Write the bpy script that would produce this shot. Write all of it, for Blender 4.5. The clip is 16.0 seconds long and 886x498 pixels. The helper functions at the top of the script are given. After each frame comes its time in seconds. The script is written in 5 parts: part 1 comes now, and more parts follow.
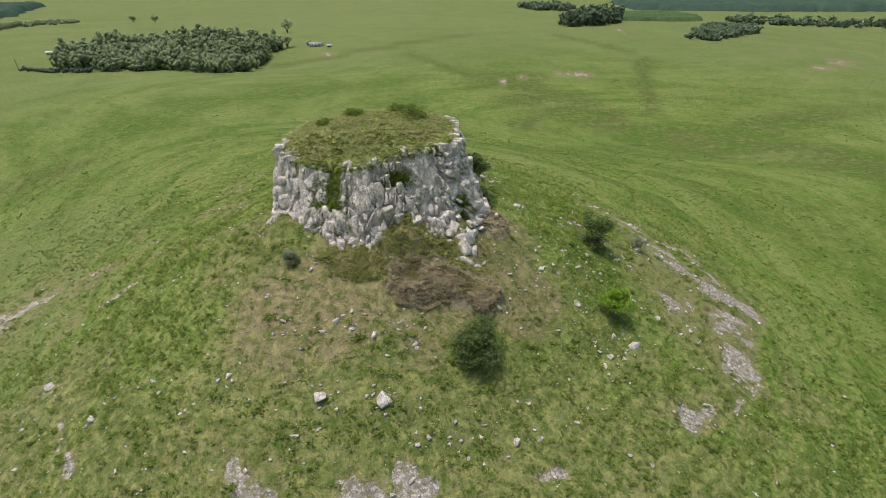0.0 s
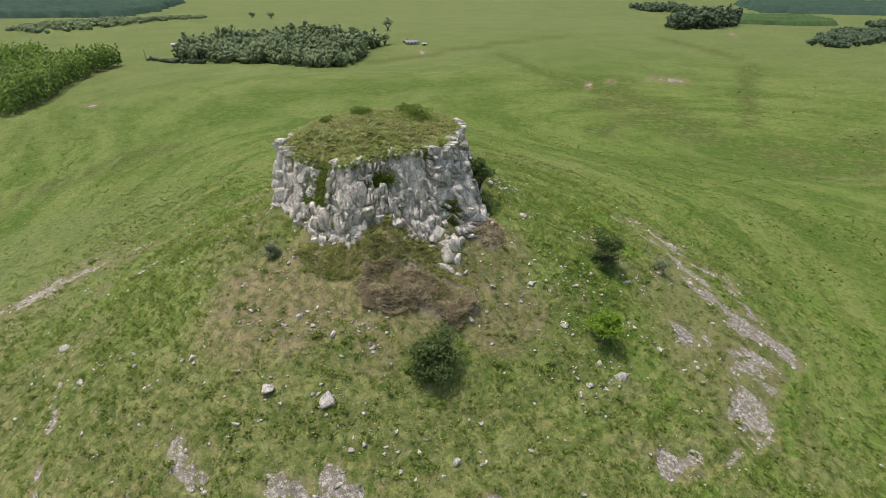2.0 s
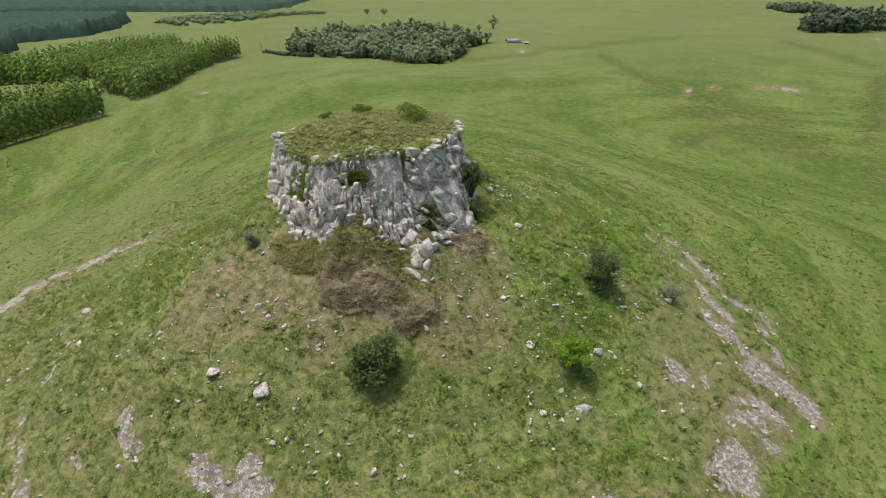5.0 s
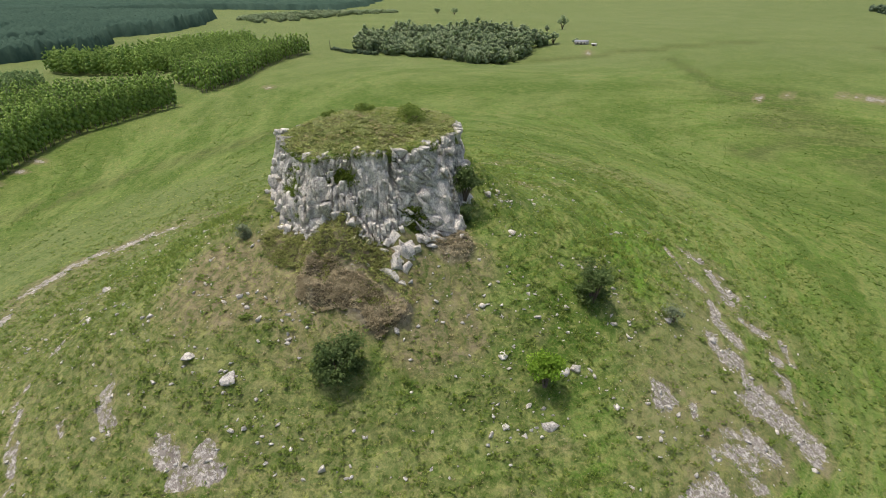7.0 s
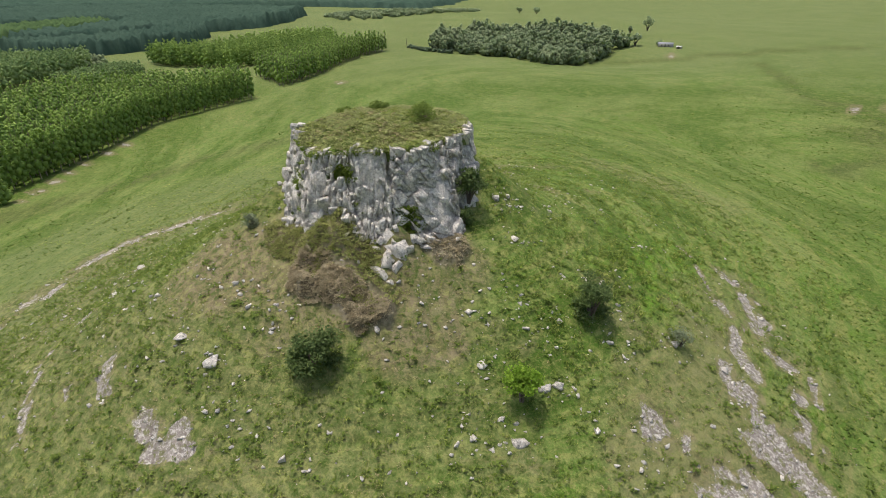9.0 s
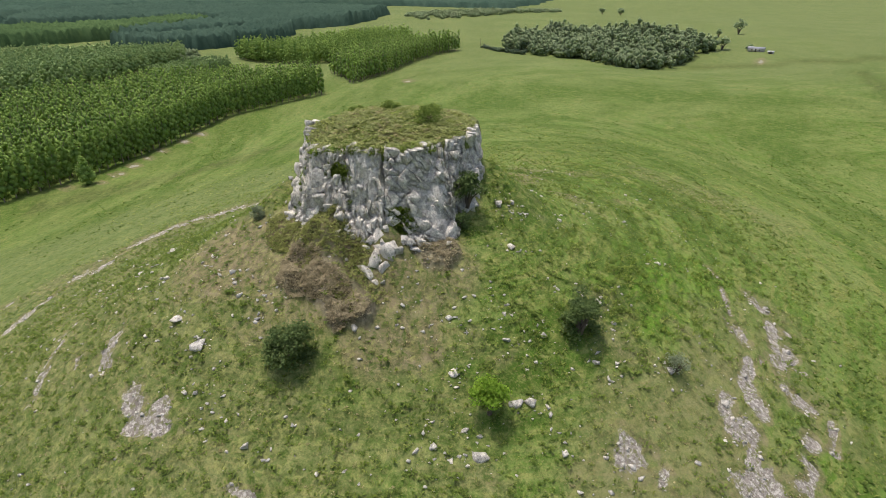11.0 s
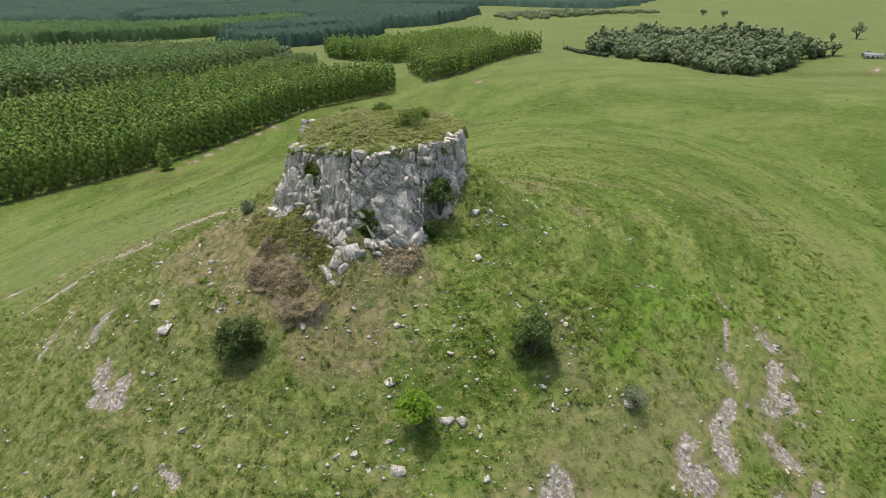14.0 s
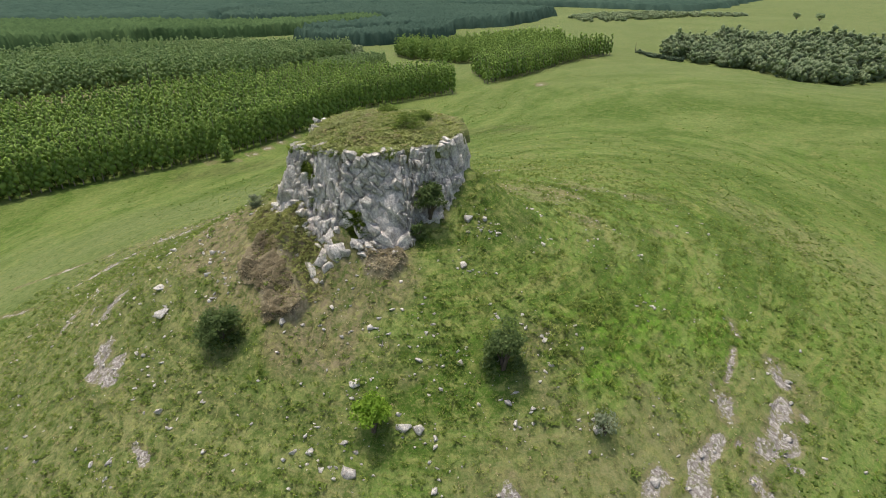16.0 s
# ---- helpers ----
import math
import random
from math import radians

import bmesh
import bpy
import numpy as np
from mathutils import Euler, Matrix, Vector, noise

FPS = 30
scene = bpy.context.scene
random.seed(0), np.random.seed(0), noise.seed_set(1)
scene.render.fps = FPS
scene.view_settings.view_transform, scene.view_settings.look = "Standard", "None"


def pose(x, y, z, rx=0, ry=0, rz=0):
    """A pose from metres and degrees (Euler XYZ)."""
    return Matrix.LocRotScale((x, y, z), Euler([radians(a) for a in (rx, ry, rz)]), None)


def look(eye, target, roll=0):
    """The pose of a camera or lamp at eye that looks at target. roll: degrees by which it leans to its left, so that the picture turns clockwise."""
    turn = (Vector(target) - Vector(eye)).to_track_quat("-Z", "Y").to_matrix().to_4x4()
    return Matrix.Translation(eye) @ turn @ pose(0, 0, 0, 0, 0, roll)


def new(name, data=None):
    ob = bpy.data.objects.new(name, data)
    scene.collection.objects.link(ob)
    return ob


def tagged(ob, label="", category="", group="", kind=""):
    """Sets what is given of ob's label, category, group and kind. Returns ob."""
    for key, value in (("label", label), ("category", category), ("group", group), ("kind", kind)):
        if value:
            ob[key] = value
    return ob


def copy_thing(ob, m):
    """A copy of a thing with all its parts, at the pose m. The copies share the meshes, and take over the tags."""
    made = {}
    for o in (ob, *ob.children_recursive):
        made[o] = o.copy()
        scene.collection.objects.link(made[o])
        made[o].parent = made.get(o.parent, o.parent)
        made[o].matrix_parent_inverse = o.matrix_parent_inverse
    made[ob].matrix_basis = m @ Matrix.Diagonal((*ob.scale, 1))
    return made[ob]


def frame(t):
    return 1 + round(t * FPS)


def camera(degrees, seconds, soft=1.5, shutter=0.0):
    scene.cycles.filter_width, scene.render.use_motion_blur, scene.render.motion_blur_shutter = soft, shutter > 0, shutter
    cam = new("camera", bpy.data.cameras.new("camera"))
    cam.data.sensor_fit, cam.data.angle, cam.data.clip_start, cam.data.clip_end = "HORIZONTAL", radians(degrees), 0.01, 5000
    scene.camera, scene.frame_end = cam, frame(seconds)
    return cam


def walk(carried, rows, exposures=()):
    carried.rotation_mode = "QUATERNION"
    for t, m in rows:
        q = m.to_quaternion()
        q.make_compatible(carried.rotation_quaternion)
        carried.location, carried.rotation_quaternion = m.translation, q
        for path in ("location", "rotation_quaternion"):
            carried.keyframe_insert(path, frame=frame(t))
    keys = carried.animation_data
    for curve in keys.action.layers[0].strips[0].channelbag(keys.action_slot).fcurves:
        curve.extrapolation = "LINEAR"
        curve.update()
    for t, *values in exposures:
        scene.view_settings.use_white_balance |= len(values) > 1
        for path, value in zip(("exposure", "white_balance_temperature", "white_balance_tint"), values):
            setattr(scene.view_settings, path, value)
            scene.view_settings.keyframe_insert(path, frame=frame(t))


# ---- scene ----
cam = camera(78.6, 16.0, 0.36)
PATH = [
    (0, (-0.822, -1.058, 39.314), (-0.842, 0.738, 38.434), -0.5),
    (0.5, (2.554, -0.541, 39.222), (2.448, 1.252, 38.343), -0.5),
    (1, (5.534, 0.177, 39.189), (5.343, 1.963, 38.31), -0.4),
    (1.5, (8.264, 0.92, 39.213), (7.986, 2.694, 38.334), -0.3),
    (2, (10.8, 1.727, 39.198), (10.449, 3.489, 38.319), -0.3),
    (2.5, (13.171, 2.504, 39.164), (12.754, 4.252, 38.286), -0.3),
    (3, (15.387, 3.344, 39.184), (14.909, 5.075, 38.304), -0.3),
    (5.5, (25.309, 8.336, 39.217), (24.561, 9.967, 38.333), -0.2),
    (6, (27.189, 9.412, 39.21), (26.39, 11.018, 38.326), -0.2),
    (6.5, (28.974, 10.642, 39.25), (28.124, 12.222, 38.366), -0.2),
    (7, (30.785, 11.833, 39.267), (29.882, 13.383, 38.383), -0.1),
    (7.5, (32.498, 13.252, 39.228), (31.535, 14.765, 38.344), -0.0),
    (8, (34.106, 14.571, 39.203), (33.088, 16.047, 38.317), 0.0),
    (8.5, (35.673, 15.951, 39.216), (34.607, 17.394, 38.33), 0.1),
    (9, (37.186, 17.366, 39.177), (36.066, 18.766, 38.29), 0.1),
    (11.5, (44.298, 25.603, 39.324), (42.958, 26.793, 38.437), 0.1),
    (12, (45.485, 27.333, 39.448), (44.121, 28.495, 38.562), 0.0),
    (12.5, (46.609, 29.059, 39.478), (45.21, 30.179, 38.591), 0.1),
    (13, (47.785, 30.924, 39.454), (46.344, 31.989, 38.567), 0.1),
    (13.5, (48.827, 32.709, 39.439), (47.36, 33.74, 38.553), 0.1),
    (14, (49.827, 34.673, 39.518), (48.331, 35.659, 38.629), -0.0),
    (14.5, (50.85, 36.694, 39.581), (49.321, 37.628, 38.692), 0.0),
    (15, (51.718, 38.653, 39.599), (50.165, 39.548, 38.712), 0.1),
    (15.5, (52.5, 40.572, 39.648), (50.917, 41.411, 38.76), 0.1),
    (16, (53.307, 42.571, 39.653), (51.692, 43.348, 38.766), 0.1),
]
walk(cam, [(t, look(eye, target, roll)) for t, eye, target, roll in PATH], [(0.0, 0.24, 6500, 12), (5.5, 0.30, 6500, 12), (9.0, 0.36, 6500, 12), (13.0, 0.39, 6500, 12), (16.0, 0.37, 6500, 12)])

# ---------------------------------------------------------------- light
SUN_UP, SHADE_TO = 77.0, (0.98, 0.20)          # degrees of elevation, way in which shadows fall
world = bpy.data.worlds.new("sky")
scene.world = world
world.use_nodes = True
sky = world.node_tree.nodes.new("ShaderNodeTexSky")
sky.sky_type, sky.sun_disc = "NISHITA", False
sky.sun_elevation = radians(SUN_UP)
sky.sun_rotation = math.atan2(-SHADE_TO[0], -SHADE_TO[1])
sky.air_density, sky.dust_density = 0.9, 5.0
world.node_tree.links.new(sky.outputs[0], world.node_tree.nodes["Background"].inputs[0])
world.node_tree.nodes["Background"].inputs[1].default_value = 0.15
sun = new("sun", bpy.data.lights.new("sun", "SUN"))
sun.data.energy, sun.data.angle, sun.data.color = 1.8, radians(0.8), (1.0, 0.95, 0.86)
low = math.cos(radians(SUN_UP))
sun.matrix_world = look((-low * SHADE_TO[0] * 300, -low * SHADE_TO[1] * 300, 300 * math.sin(radians(SUN_UP))), (0, 0, 0))

# ---------------------------------------------------------------- numbers of the land
CENTRE = (-9.5, 64.0)                            # middle of the butte
BASE_Z = -16.35
HILL = (45.987, 2.726, 56.418, 57.555, 0.237, 0.109, -0.039, -0.035, -0.048, 0.038, 2.006)
SWELLS_HILL = [
    (-60, 200, 90, -0.49), (-160, 60, 70, -6.47), (60, 240, 60, -7.86), (-140, 420, 80, -6.52), (150, 340, 110, 8.50),
    (-130, 270, 70, 7.89), (0, 310, 50, 2.90), (-100, 110, 60, 6.21), (90, 110, 70, -5.16), (-30, 140, 45, 7.54),
    (-60, 20, 45, 9.99), (30, 20, 45, -7.66), (-300, 420, 120, 3.13), (-120, 540, 120, -0.49), (130, 600, 200, 16.21),
]
SWELLS_FAR = [
    (-450, 650, 200, 19.33), (-450, 200, 150, -11.08), (300, 200, 200, -5.12), (-250, 180, 80, 0.59), (0, -150, 150, -29.11),
    (-60, 70, 28, -0.94), (35, 85, 22, -4.99), (-30, 35, 22, 5.04), (20, 115, 28, -0.87),
    (-800, 1150, 260, -20.0), (95, 208, 24, -2.5), (70, 170, 30, 1.5), (105, 135, 30, 1.5), (65, 288, 22, 3.0), (-141, 426, 30, -4.0),
]
SWELLS = SWELLS_HILL + SWELLS_FAR
FOLDS = [
    (-25, 30, 12, 2.13), (-5, 28, 12, -1.47), (15, 40, 12, -4.25), (30, 55, 12, -1.55), (33, 75, 12, 1.13),
    (20, 85, 13, -0.07), (-30, 48, 12, 0.23), (-45, 45, 12, -1.09), (-45, 65, 14, 0.19), (0, 45, 10, -2.82),
    (-15, 45, 10, 2.03), (18, 62, 10, -0.60),
]


def lattice(ix, iy, seed):
    n = (ix.astype(np.int64) * 374761393 + iy.astype(np.int64) * 668265263 + seed * 1442695041) & 0xFFFFFFFF
    n = ((n ^ (n >> 13)) * 1274126177) & 0xFFFFFFFF
    return ((n ^ (n >> 16)) & 0xFFFF) / 65535.0


def vnoise(x, y, seed=0):
    """Smooth noise from 0 to 1 with a lattice of one unit."""
    x, y = np.asarray(x, float), np.asarray(y, float)
    ix, iy = np.floor(x), np.floor(y)
    fx, fy = x - ix, y - iy
    fx, fy = fx * fx * (3 - 2 * fx), fy * fy * (3 - 2 * fy)
    a, b = lattice(ix, iy, seed), lattice(ix + 1, iy, seed)
    c, d = lattice(ix, iy + 1, seed), lattice(ix + 1, iy + 1, seed)
    return (a + (b - a) * fx) * (1 - fy) + (c + (d - c) * fx) * fy


def fbm(x, y, seed=0, octaves=4):
    total, amp, norm = 0.0, 1.0, 0.0
    for k in range(octaves):
        total = total + amp * vnoise(x * 2**k + 17.3 * k, y * 2**k - 9.1 * k, seed + k)
        norm, amp = norm + amp, amp * 0.5
    return total / norm


def smooth(lo, hi, v):
    u = np.clip((v - lo) / (hi - lo), 0, 1)
    return u * u * (3 - 2 * u)


def land(x, y):
    """Height of the ground without its small relief."""
    x, y = np.asarray(x, float), np.asarray(y, float)
    a, cx, cy, r0, c1, s1, c2, s2, c3, s3, p = HILL
    dx, dy = x - cx, y - cy
    th = np.arctan2(dy, dx)
    reach = r0 * (1 + c1 * np.cos(th) + s1 * np.sin(th) + c2 * np.cos(2 * th) + s2 * np.sin(2 * th) + c3 * np.cos(3 * th) + s3 * np.sin(3 * th))
    z = BASE_Z + a / (1 + (np.hypot(dx, dy) / reach) ** p)
    for bx, by, s, h in SWELLS + FOLDS:
        z = z + h * np.exp(-0.5 * ((x - bx) ** 2 + (y - by) ** 2) / s**2)
    return z


def talus(x, y):
    """Mounds of fallen earth against the cliff, and rough ground below it."""
    z = 3.0 * np.exp(-((x + 5.4) / 2.9) ** 2 - ((y - 52.4) / 2.3) ** 2) + 1.9 * np.exp(-((x - 0.2) / 1.6) ** 2 - ((y - 55.6) / 1.7) ** 2)
    z = z + 2.0 * np.exp(-((x + 19.5) / 2.2) ** 2 - ((y - 54.5) / 3.0) ** 2)
    z = z + 4.4 * np.exp(-((x + 2.0) / 6.0) ** 2 - ((y - 72.5) / 6.5) ** 2)
    rough = np.exp(-((x + 3.5) / 9.0) ** 2 - ((y - 48.8) / 4.5) ** 2)
    return z + rough * (1.5 * (fbm(x / 2.1, y / 2.1, 23, 4) - 0.5) + 0.5 * (np.abs(fbm(x / 0.9, y / 0.9, 24, 3) - 0.5)))


MOUND = [(-7.0, 46.6), (-5.0, 45.1), (-3.4, 45.4), (-1.7, 46.2), (0.4, 46.7), (3.2, 46.1), (5.1, 48.8), (4.6, 50.6), (2.6, 50.9), (-0.4, 50.9), (-3.0, 51.6), (-8.0, 50.5)]
NEST = [(2.2, 57.4), (4.8, 56.9), (6.4, 58.6), (6.6, 61.0), (4.4, 61.2), (2.8, 59.6)]


def within(x, y, poly):
    """Metres inside a polygon's edge, with a ragged outline; negative outside."""
    d = np.full(np.broadcast(x, y).shape, 1e9)
    hit = np.zeros(d.shape, bool)
    for (x1, y1), (x2, y2) in zip(poly, poly[1:] + poly[:1]):
        d = np.minimum(d, near_line(x, y, (x1, y1), (x2, y2)))
        hit ^= ((y1 > y) != (y2 > y)) & (x < (x2 - x1) * (y - y1) / (y2 - y1 + 1e-9) + x1)
    return np.where(hit, d, -d) + 1.1 * (fbm(x / 1.3, y / 1.3, 161, 3) - 0.5)


def earth_at(x, y):
    """Torn brown earth and dead fern below the cliff."""
    x, y = np.asarray(x, float), np.asarray(y, float)
    a, b = within(x, y, MOUND), within(x, y, NEST)
    low = smooth(51.5, 48.5, y - 0.15 * x + 3.0 * (fbm(x / 2.0, y / 2.0, 163, 3) - 0.5))
    return np.maximum(smooth(-0.25, 0.35, a) * (0.15 + 0.85 * low), 0.8 * smooth(-0.25, 0.35, b))


def heaps(x, y):
    """The slumped mound: a steep broken front, lumps on top, and it runs out into the slope above."""
    a, b = within(x, y, MOUND), within(x, y, NEST)
    lump = fbm(x / 1.5, y / 1.5, 162, 3) - 0.42
    z = smooth(-0.1, 0.55, a) * (0.75 * smooth(5.0, 1.2, a) + 1.8 * lump)
    return z + smooth(-0.1, 0.6, b) * (0.45 + 1.1 * lump)


def ground_z(x, y):
    """Height of the ground with hummocks, which fade out far off."""
    d = np.hypot(np.asarray(x, float) - CENTRE[0], np.asarray(y, float) - CENTRE[1])
    near = smooth(160, 60, d)
    z = land(x, y)
    ramp = z / 0.62 + 2.2 * fbm(np.asarray(x) / 9.0, np.asarray(y) / 9.0, 9, 2)
    tread = np.abs((ramp % 1.0) - 0.35) / 0.65
    return z + near * 0.26 * (tread - 0.4) * smooth(0.35, 0.6, fbm(np.asarray(x) / 14.0, np.asarray(y) / 14.0, 19, 2)) + near * (0.55 * (fbm(np.asarray(x) / 5.0, np.asarray(y) / 5.0, 3, 3) - 0.5) + 0.22 * (vnoise(np.asarray(x) / 1.1, np.asarray(y) / 1.1, 8) - 0.5)) - bare_at(x, y) * 0.22 + talus(np.asarray(x, float), np.asarray(y, float)) + heaps(np.asarray(x, float), np.asarray(y, float))


# Bare, eroded strips: polylines of x, y with a half width.
STRIPS_EAST = [
    (0.40, ((19.0, 97.5), (21.2, 96.3))), (0.99, ((25.0, 98.0), (26.9, 96.2))), (0.99, ((27.4, 87.3), (28.7, 84.9))), (0.35, ((22.7, 93.8), (26.0, 88.8))), (0.90, ((29.3, 93.9), (31.6, 89.0))),
    (0.40, ((31.0, 94.7), (31.8, 95.2))), (0.80, ((32.3, 91.1), (33.1, 88.8))), (0.99, ((32.7, 86.7), (33.7, 84.4))), (1.29, ((34.7, 83.2), (36.8, 82.5))), (0.40, ((34.5, 87.7), (35.4, 88.7))),
    (0.65, ((30.7, 82.6), (32.2, 77.8))), (0.69, ((31.5, 73.9), (32.1, 72.2))), (0.60, ((33.3, 76.2), (34.5, 76.1))), (1.17, ((34.0, 71.7), (34.9, 71.8))), (0.40, ((35.2, 71.2), (36.2, 69.9))),
    (0.30, ((31.4, 84.3), (31.9, 83.4))),
]
STRIPS_SOUTH_EAST = [
    (1.80, ((28.9, 60.2), (29.0, 59.9))), (0.77, ((31.6, 61.3), (31.9, 60.4))), (0.63, ((38.8, 78.8), (39.1, 77.3))), (0.51, ((39.7, 83.2), (41.0, 79.4))), (1.02, ((40.3, 74.4), (40.6, 71.7))),
    (0.63, ((42.3, 72.8), (42.6, 71.3))), (1.65, ((36.9, 65.4), (38.6, 67.8))), (1.27, ((33.5, 60.2), (35.6, 62.0))), (2.21, ((37.1, 62.7), (38.3, 61.8))), (2.10, ((35.1, 58.5), (37.3, 58.8))),
    (1.65, ((39.5, 66.7), (40.9, 67.4))), (1.16, ((42.7, 66.9), (43.5, 65.2))), (0.51, ((36.5, 69.1), (37.0, 67.8))), (0.63, ((34.1, 72.4), (35.0, 71.3))), (0.39, ((35.5, 71.1), (35.8, 70.3))),
    (0.63, ((33.9, 76.6), (34.7, 75.8))), (0.51, ((31.5, 74.0), (32.2, 72.3))),
    (2.08, ((35.0, 54.0), (34.2, 50.5))), (0.90, ((31.8, 46.5), (30.6, 44.6))), (1.05, ((24.2, 42), (27.5, 44.2))),
]
STRIPS_WEST = [
    (1.6, ((-54.5, 74), (-61, 70.3), (-65, 67))), (2.9, ((-65.5, 66.5), (-69, 62.5), (-72.5, 57.5), (-73.5, 55))), (2.4, ((-74, 49), (-72, 45), (-68.2, 40.5), (-64.5, 36))), (0.68, ((-64, 34), (-60, 28), (-54, 21), (-50.5, 13.6), (-57, 5))),
    (0.50, ((-70, 23.7), (-73.6, 4.6))), (0.62, ((-46.4, 59.5), (-42.3, 62.2))), (0.37, ((-45.5, 46.5), (-44, 43.5))), (0.56, ((-36.5, 35.5), (-34.8, 33.6))),
]
STRIPS_SOUTH = [
    (0.9, ((-19.0, 31.4), (-17.6, 29.8), (-15.8, 29.2))), (0.65, ((-5.4, 28.4), (-2.4, 30.6))), (0.7, ((-4.6, 31.2), (-3.2, 30.2))), (0.7, ((-21.4, 27.2), (-20.4, 26.6))), (0.9, ((-25, 24.5), (-21.6, 22.0))), (0.55, ((-29.0, 27.0), (-26.6, 24.6))), (0.9, ((-9.5, 30.2), (-7.5, 29.6))),
    (0.45, ((-33.0, 30.0), (-31.0, 27.0))), (0.4, ((-40.0, 40.0), (-38.0, 36.5))), (0.6, ((7.0, 32.6), (9.0, 33.4))),
]
STRIPS_FAR = [
    (2.2, ((56, 308), (74, 304))), (5.0, ((236, 345), (245, 356))), (3.0, ((247, 412), (256, 410))), (2.4, ((-210, 233), (-203, 224))), (1.4, ((-214, 226), (-206, 229))), (1.3, ((-112, 452), (-88, 470))), (1.5, ((-172, 49), (-177, 52))), (0.9, ((-170, 59), (-189, 85), (-203, 110))),
    (4.0, ((205, 322), (212, 326))), (1.3, ((27, 295), (35, 302), (41.5, 305))), (1.1, ((102, 302), (107, 301))), (1.2, ((143, 450), (146, 465), (155, 528))),
]
STRIPS = STRIPS_EAST + STRIPS_SOUTH_EAST + STRIPS_WEST + STRIPS_SOUTH + STRIPS_FAR
STRIP_PARTS = [(half, a, b) for half, line in STRIPS for a, b in zip(line, line[1:])]


def near_line(x, y, a, b):
    ax, ay = a
    dx, dy = b[0] - ax, b[1] - ay
    u = np.clip(((x - ax) * dx + (y - ay) * dy) / (dx * dx + dy * dy), 0, 1)
    return np.hypot(x - ax - u * dx, y - ay - u * dy)


def bare_at(x, y):
    """How bare the ground is, from 0 to 1."""
    x, y = np.asarray(x, float), np.asarray(y, float)
    out = np.zeros(np.broadcast(x, y).shape)
    wob = 2.6 * (fbm(x / 2.6, y / 2.6, 21, 5) - 0.5) + 1.2 * (fbm(x / 7.0, y / 7.0, 22, 2) - 0.5)
    for half, a, b in STRIP_PARTS:
        d = near_line(x, y, a, b) / half + wob * 0.85
        out = np.maximum(out, smooth(1.9, 0.25, d))
    broken = smooth(0.40, 0.50, fbm(x / 4.2, y / 4.2, 27, 3))
    return out * np.where(x < -40, 0.45 + 0.55 * broken, np.where(x > 15, 0.7 + 0.3 * broken, 1.0))


def patch(x, y, cx, cy, rx, ry, wob):
    return smooth(1.15, 0.6, np.hypot((x - cx) / rx, (y - cy) / ry) + wob)


def dry_at(x, y):
    """How brown and thin the grass is."""
    x, y = np.asarray(x, float), np.asarray(y, float)
    wob = 0.7 * (fbm(x / 4.0, y / 4.0, 41, 4) - 0.5)
    out = np.maximum(patch(x, y, -13.5, 44.5, 11.0, 8.5, wob), patch(x, y, 0, 52, 8.5, 7.5, wob))
    out = np.maximum(out, 0.75 * patch(x, y, 6, 58, 4.5, 5.0, wob))
    out = np.maximum(out, 0.88 * np.maximum(patch(x, y, 6.5, 50.5, 6.5, 6.5, wob), patch(x, y, -7, 48, 13, 9, wob)))
    for cx, cy, rx, ry, h in ((-24, 54, 7, 8, 0.5), (32, 64, 9, 18, 0.5), (29, 88, 7, 13, 0.3), (-22, 29, 13, 8, 0.5), (-42, 42, 8, 12, 0.45), (-66, 50, 9, 34, 0.4), (4, 136, 26, 9, 0.25), (14, 47, 8, 6, 0.3), (-310, 10, 30, 70, 0.9)):
        out = np.maximum(out, h * patch(x, y, cx, cy, rx, ry, wob))
    d = np.hypot(x - CENTRE[0], y - CENTRE[1])
    out = np.maximum(out, 0.55 * smooth(0.52, 0.68, fbm(x / 7.0, y / 7.0, 43, 4)) * smooth(66, 44, d))
    out = np.maximum(out, 0.42 * smooth(56, 36, y + 0.35 * np.abs(x + 6) - 6 + 14 * (wob)) * smooth(74, 50, d))
    return out


def lush_at(x, y):
    x, y = np.asarray(x, float), np.asarray(y, float)
    wob = 0.8 * (fbm(x / 5.0, y / 5.0, 61, 3) - 0.5)
    out = np.maximum(patch(x, y, 19, 89, 6, 11, wob), patch(x, y, 21, 75, 8, 8, wob))
    return np.maximum(out, 0.35 * np.maximum(patch(x, y, 8, 42, 10, 6, wob), patch(x, y, -28, 44, 5, 9, wob)))


def rough_at(x, y):
    """Tufty sward near the rock and on the southern slope; close-grazed lawn elsewhere."""
    x, y = np.asarray(x, float), np.asarray(y, float)
    d = np.hypot(x - CENTRE[0], y - CENTRE[1]) + 8 * (fbm(x / 9.0, y / 9.0, 151, 3) - 0.5)
    near = np.maximum(smooth(40, 26, d) * smooth(86, 72, y), smooth(60, 46, y) * smooth(80, 58, d))
    return 0.38 + 0.62 * np.clip(near, 0, 1)


def rank_at(x, y):
    """Longer, darker grass out on the pasture, in drifts along the slopes."""
    x, y = np.asarray(x, float), np.asarray(y, float)
    d = np.hypot(x - CENTRE[0], y - CENTRE[1])
    z = land(x, y)
    drift = smooth(0.40, 0.58, fbm(x / 38.0 + 0.5 * z / 4.0, y / 38.0, 141, 4))
    rows = smooth(0.46, 0.60, fbm(z * 0.9, (x - y) * 0.03, 142, 4))
    return smooth(45, 110, d) * np.clip(0.32 + 0.55 * drift + 0.45 * rows * drift, 0, 1)


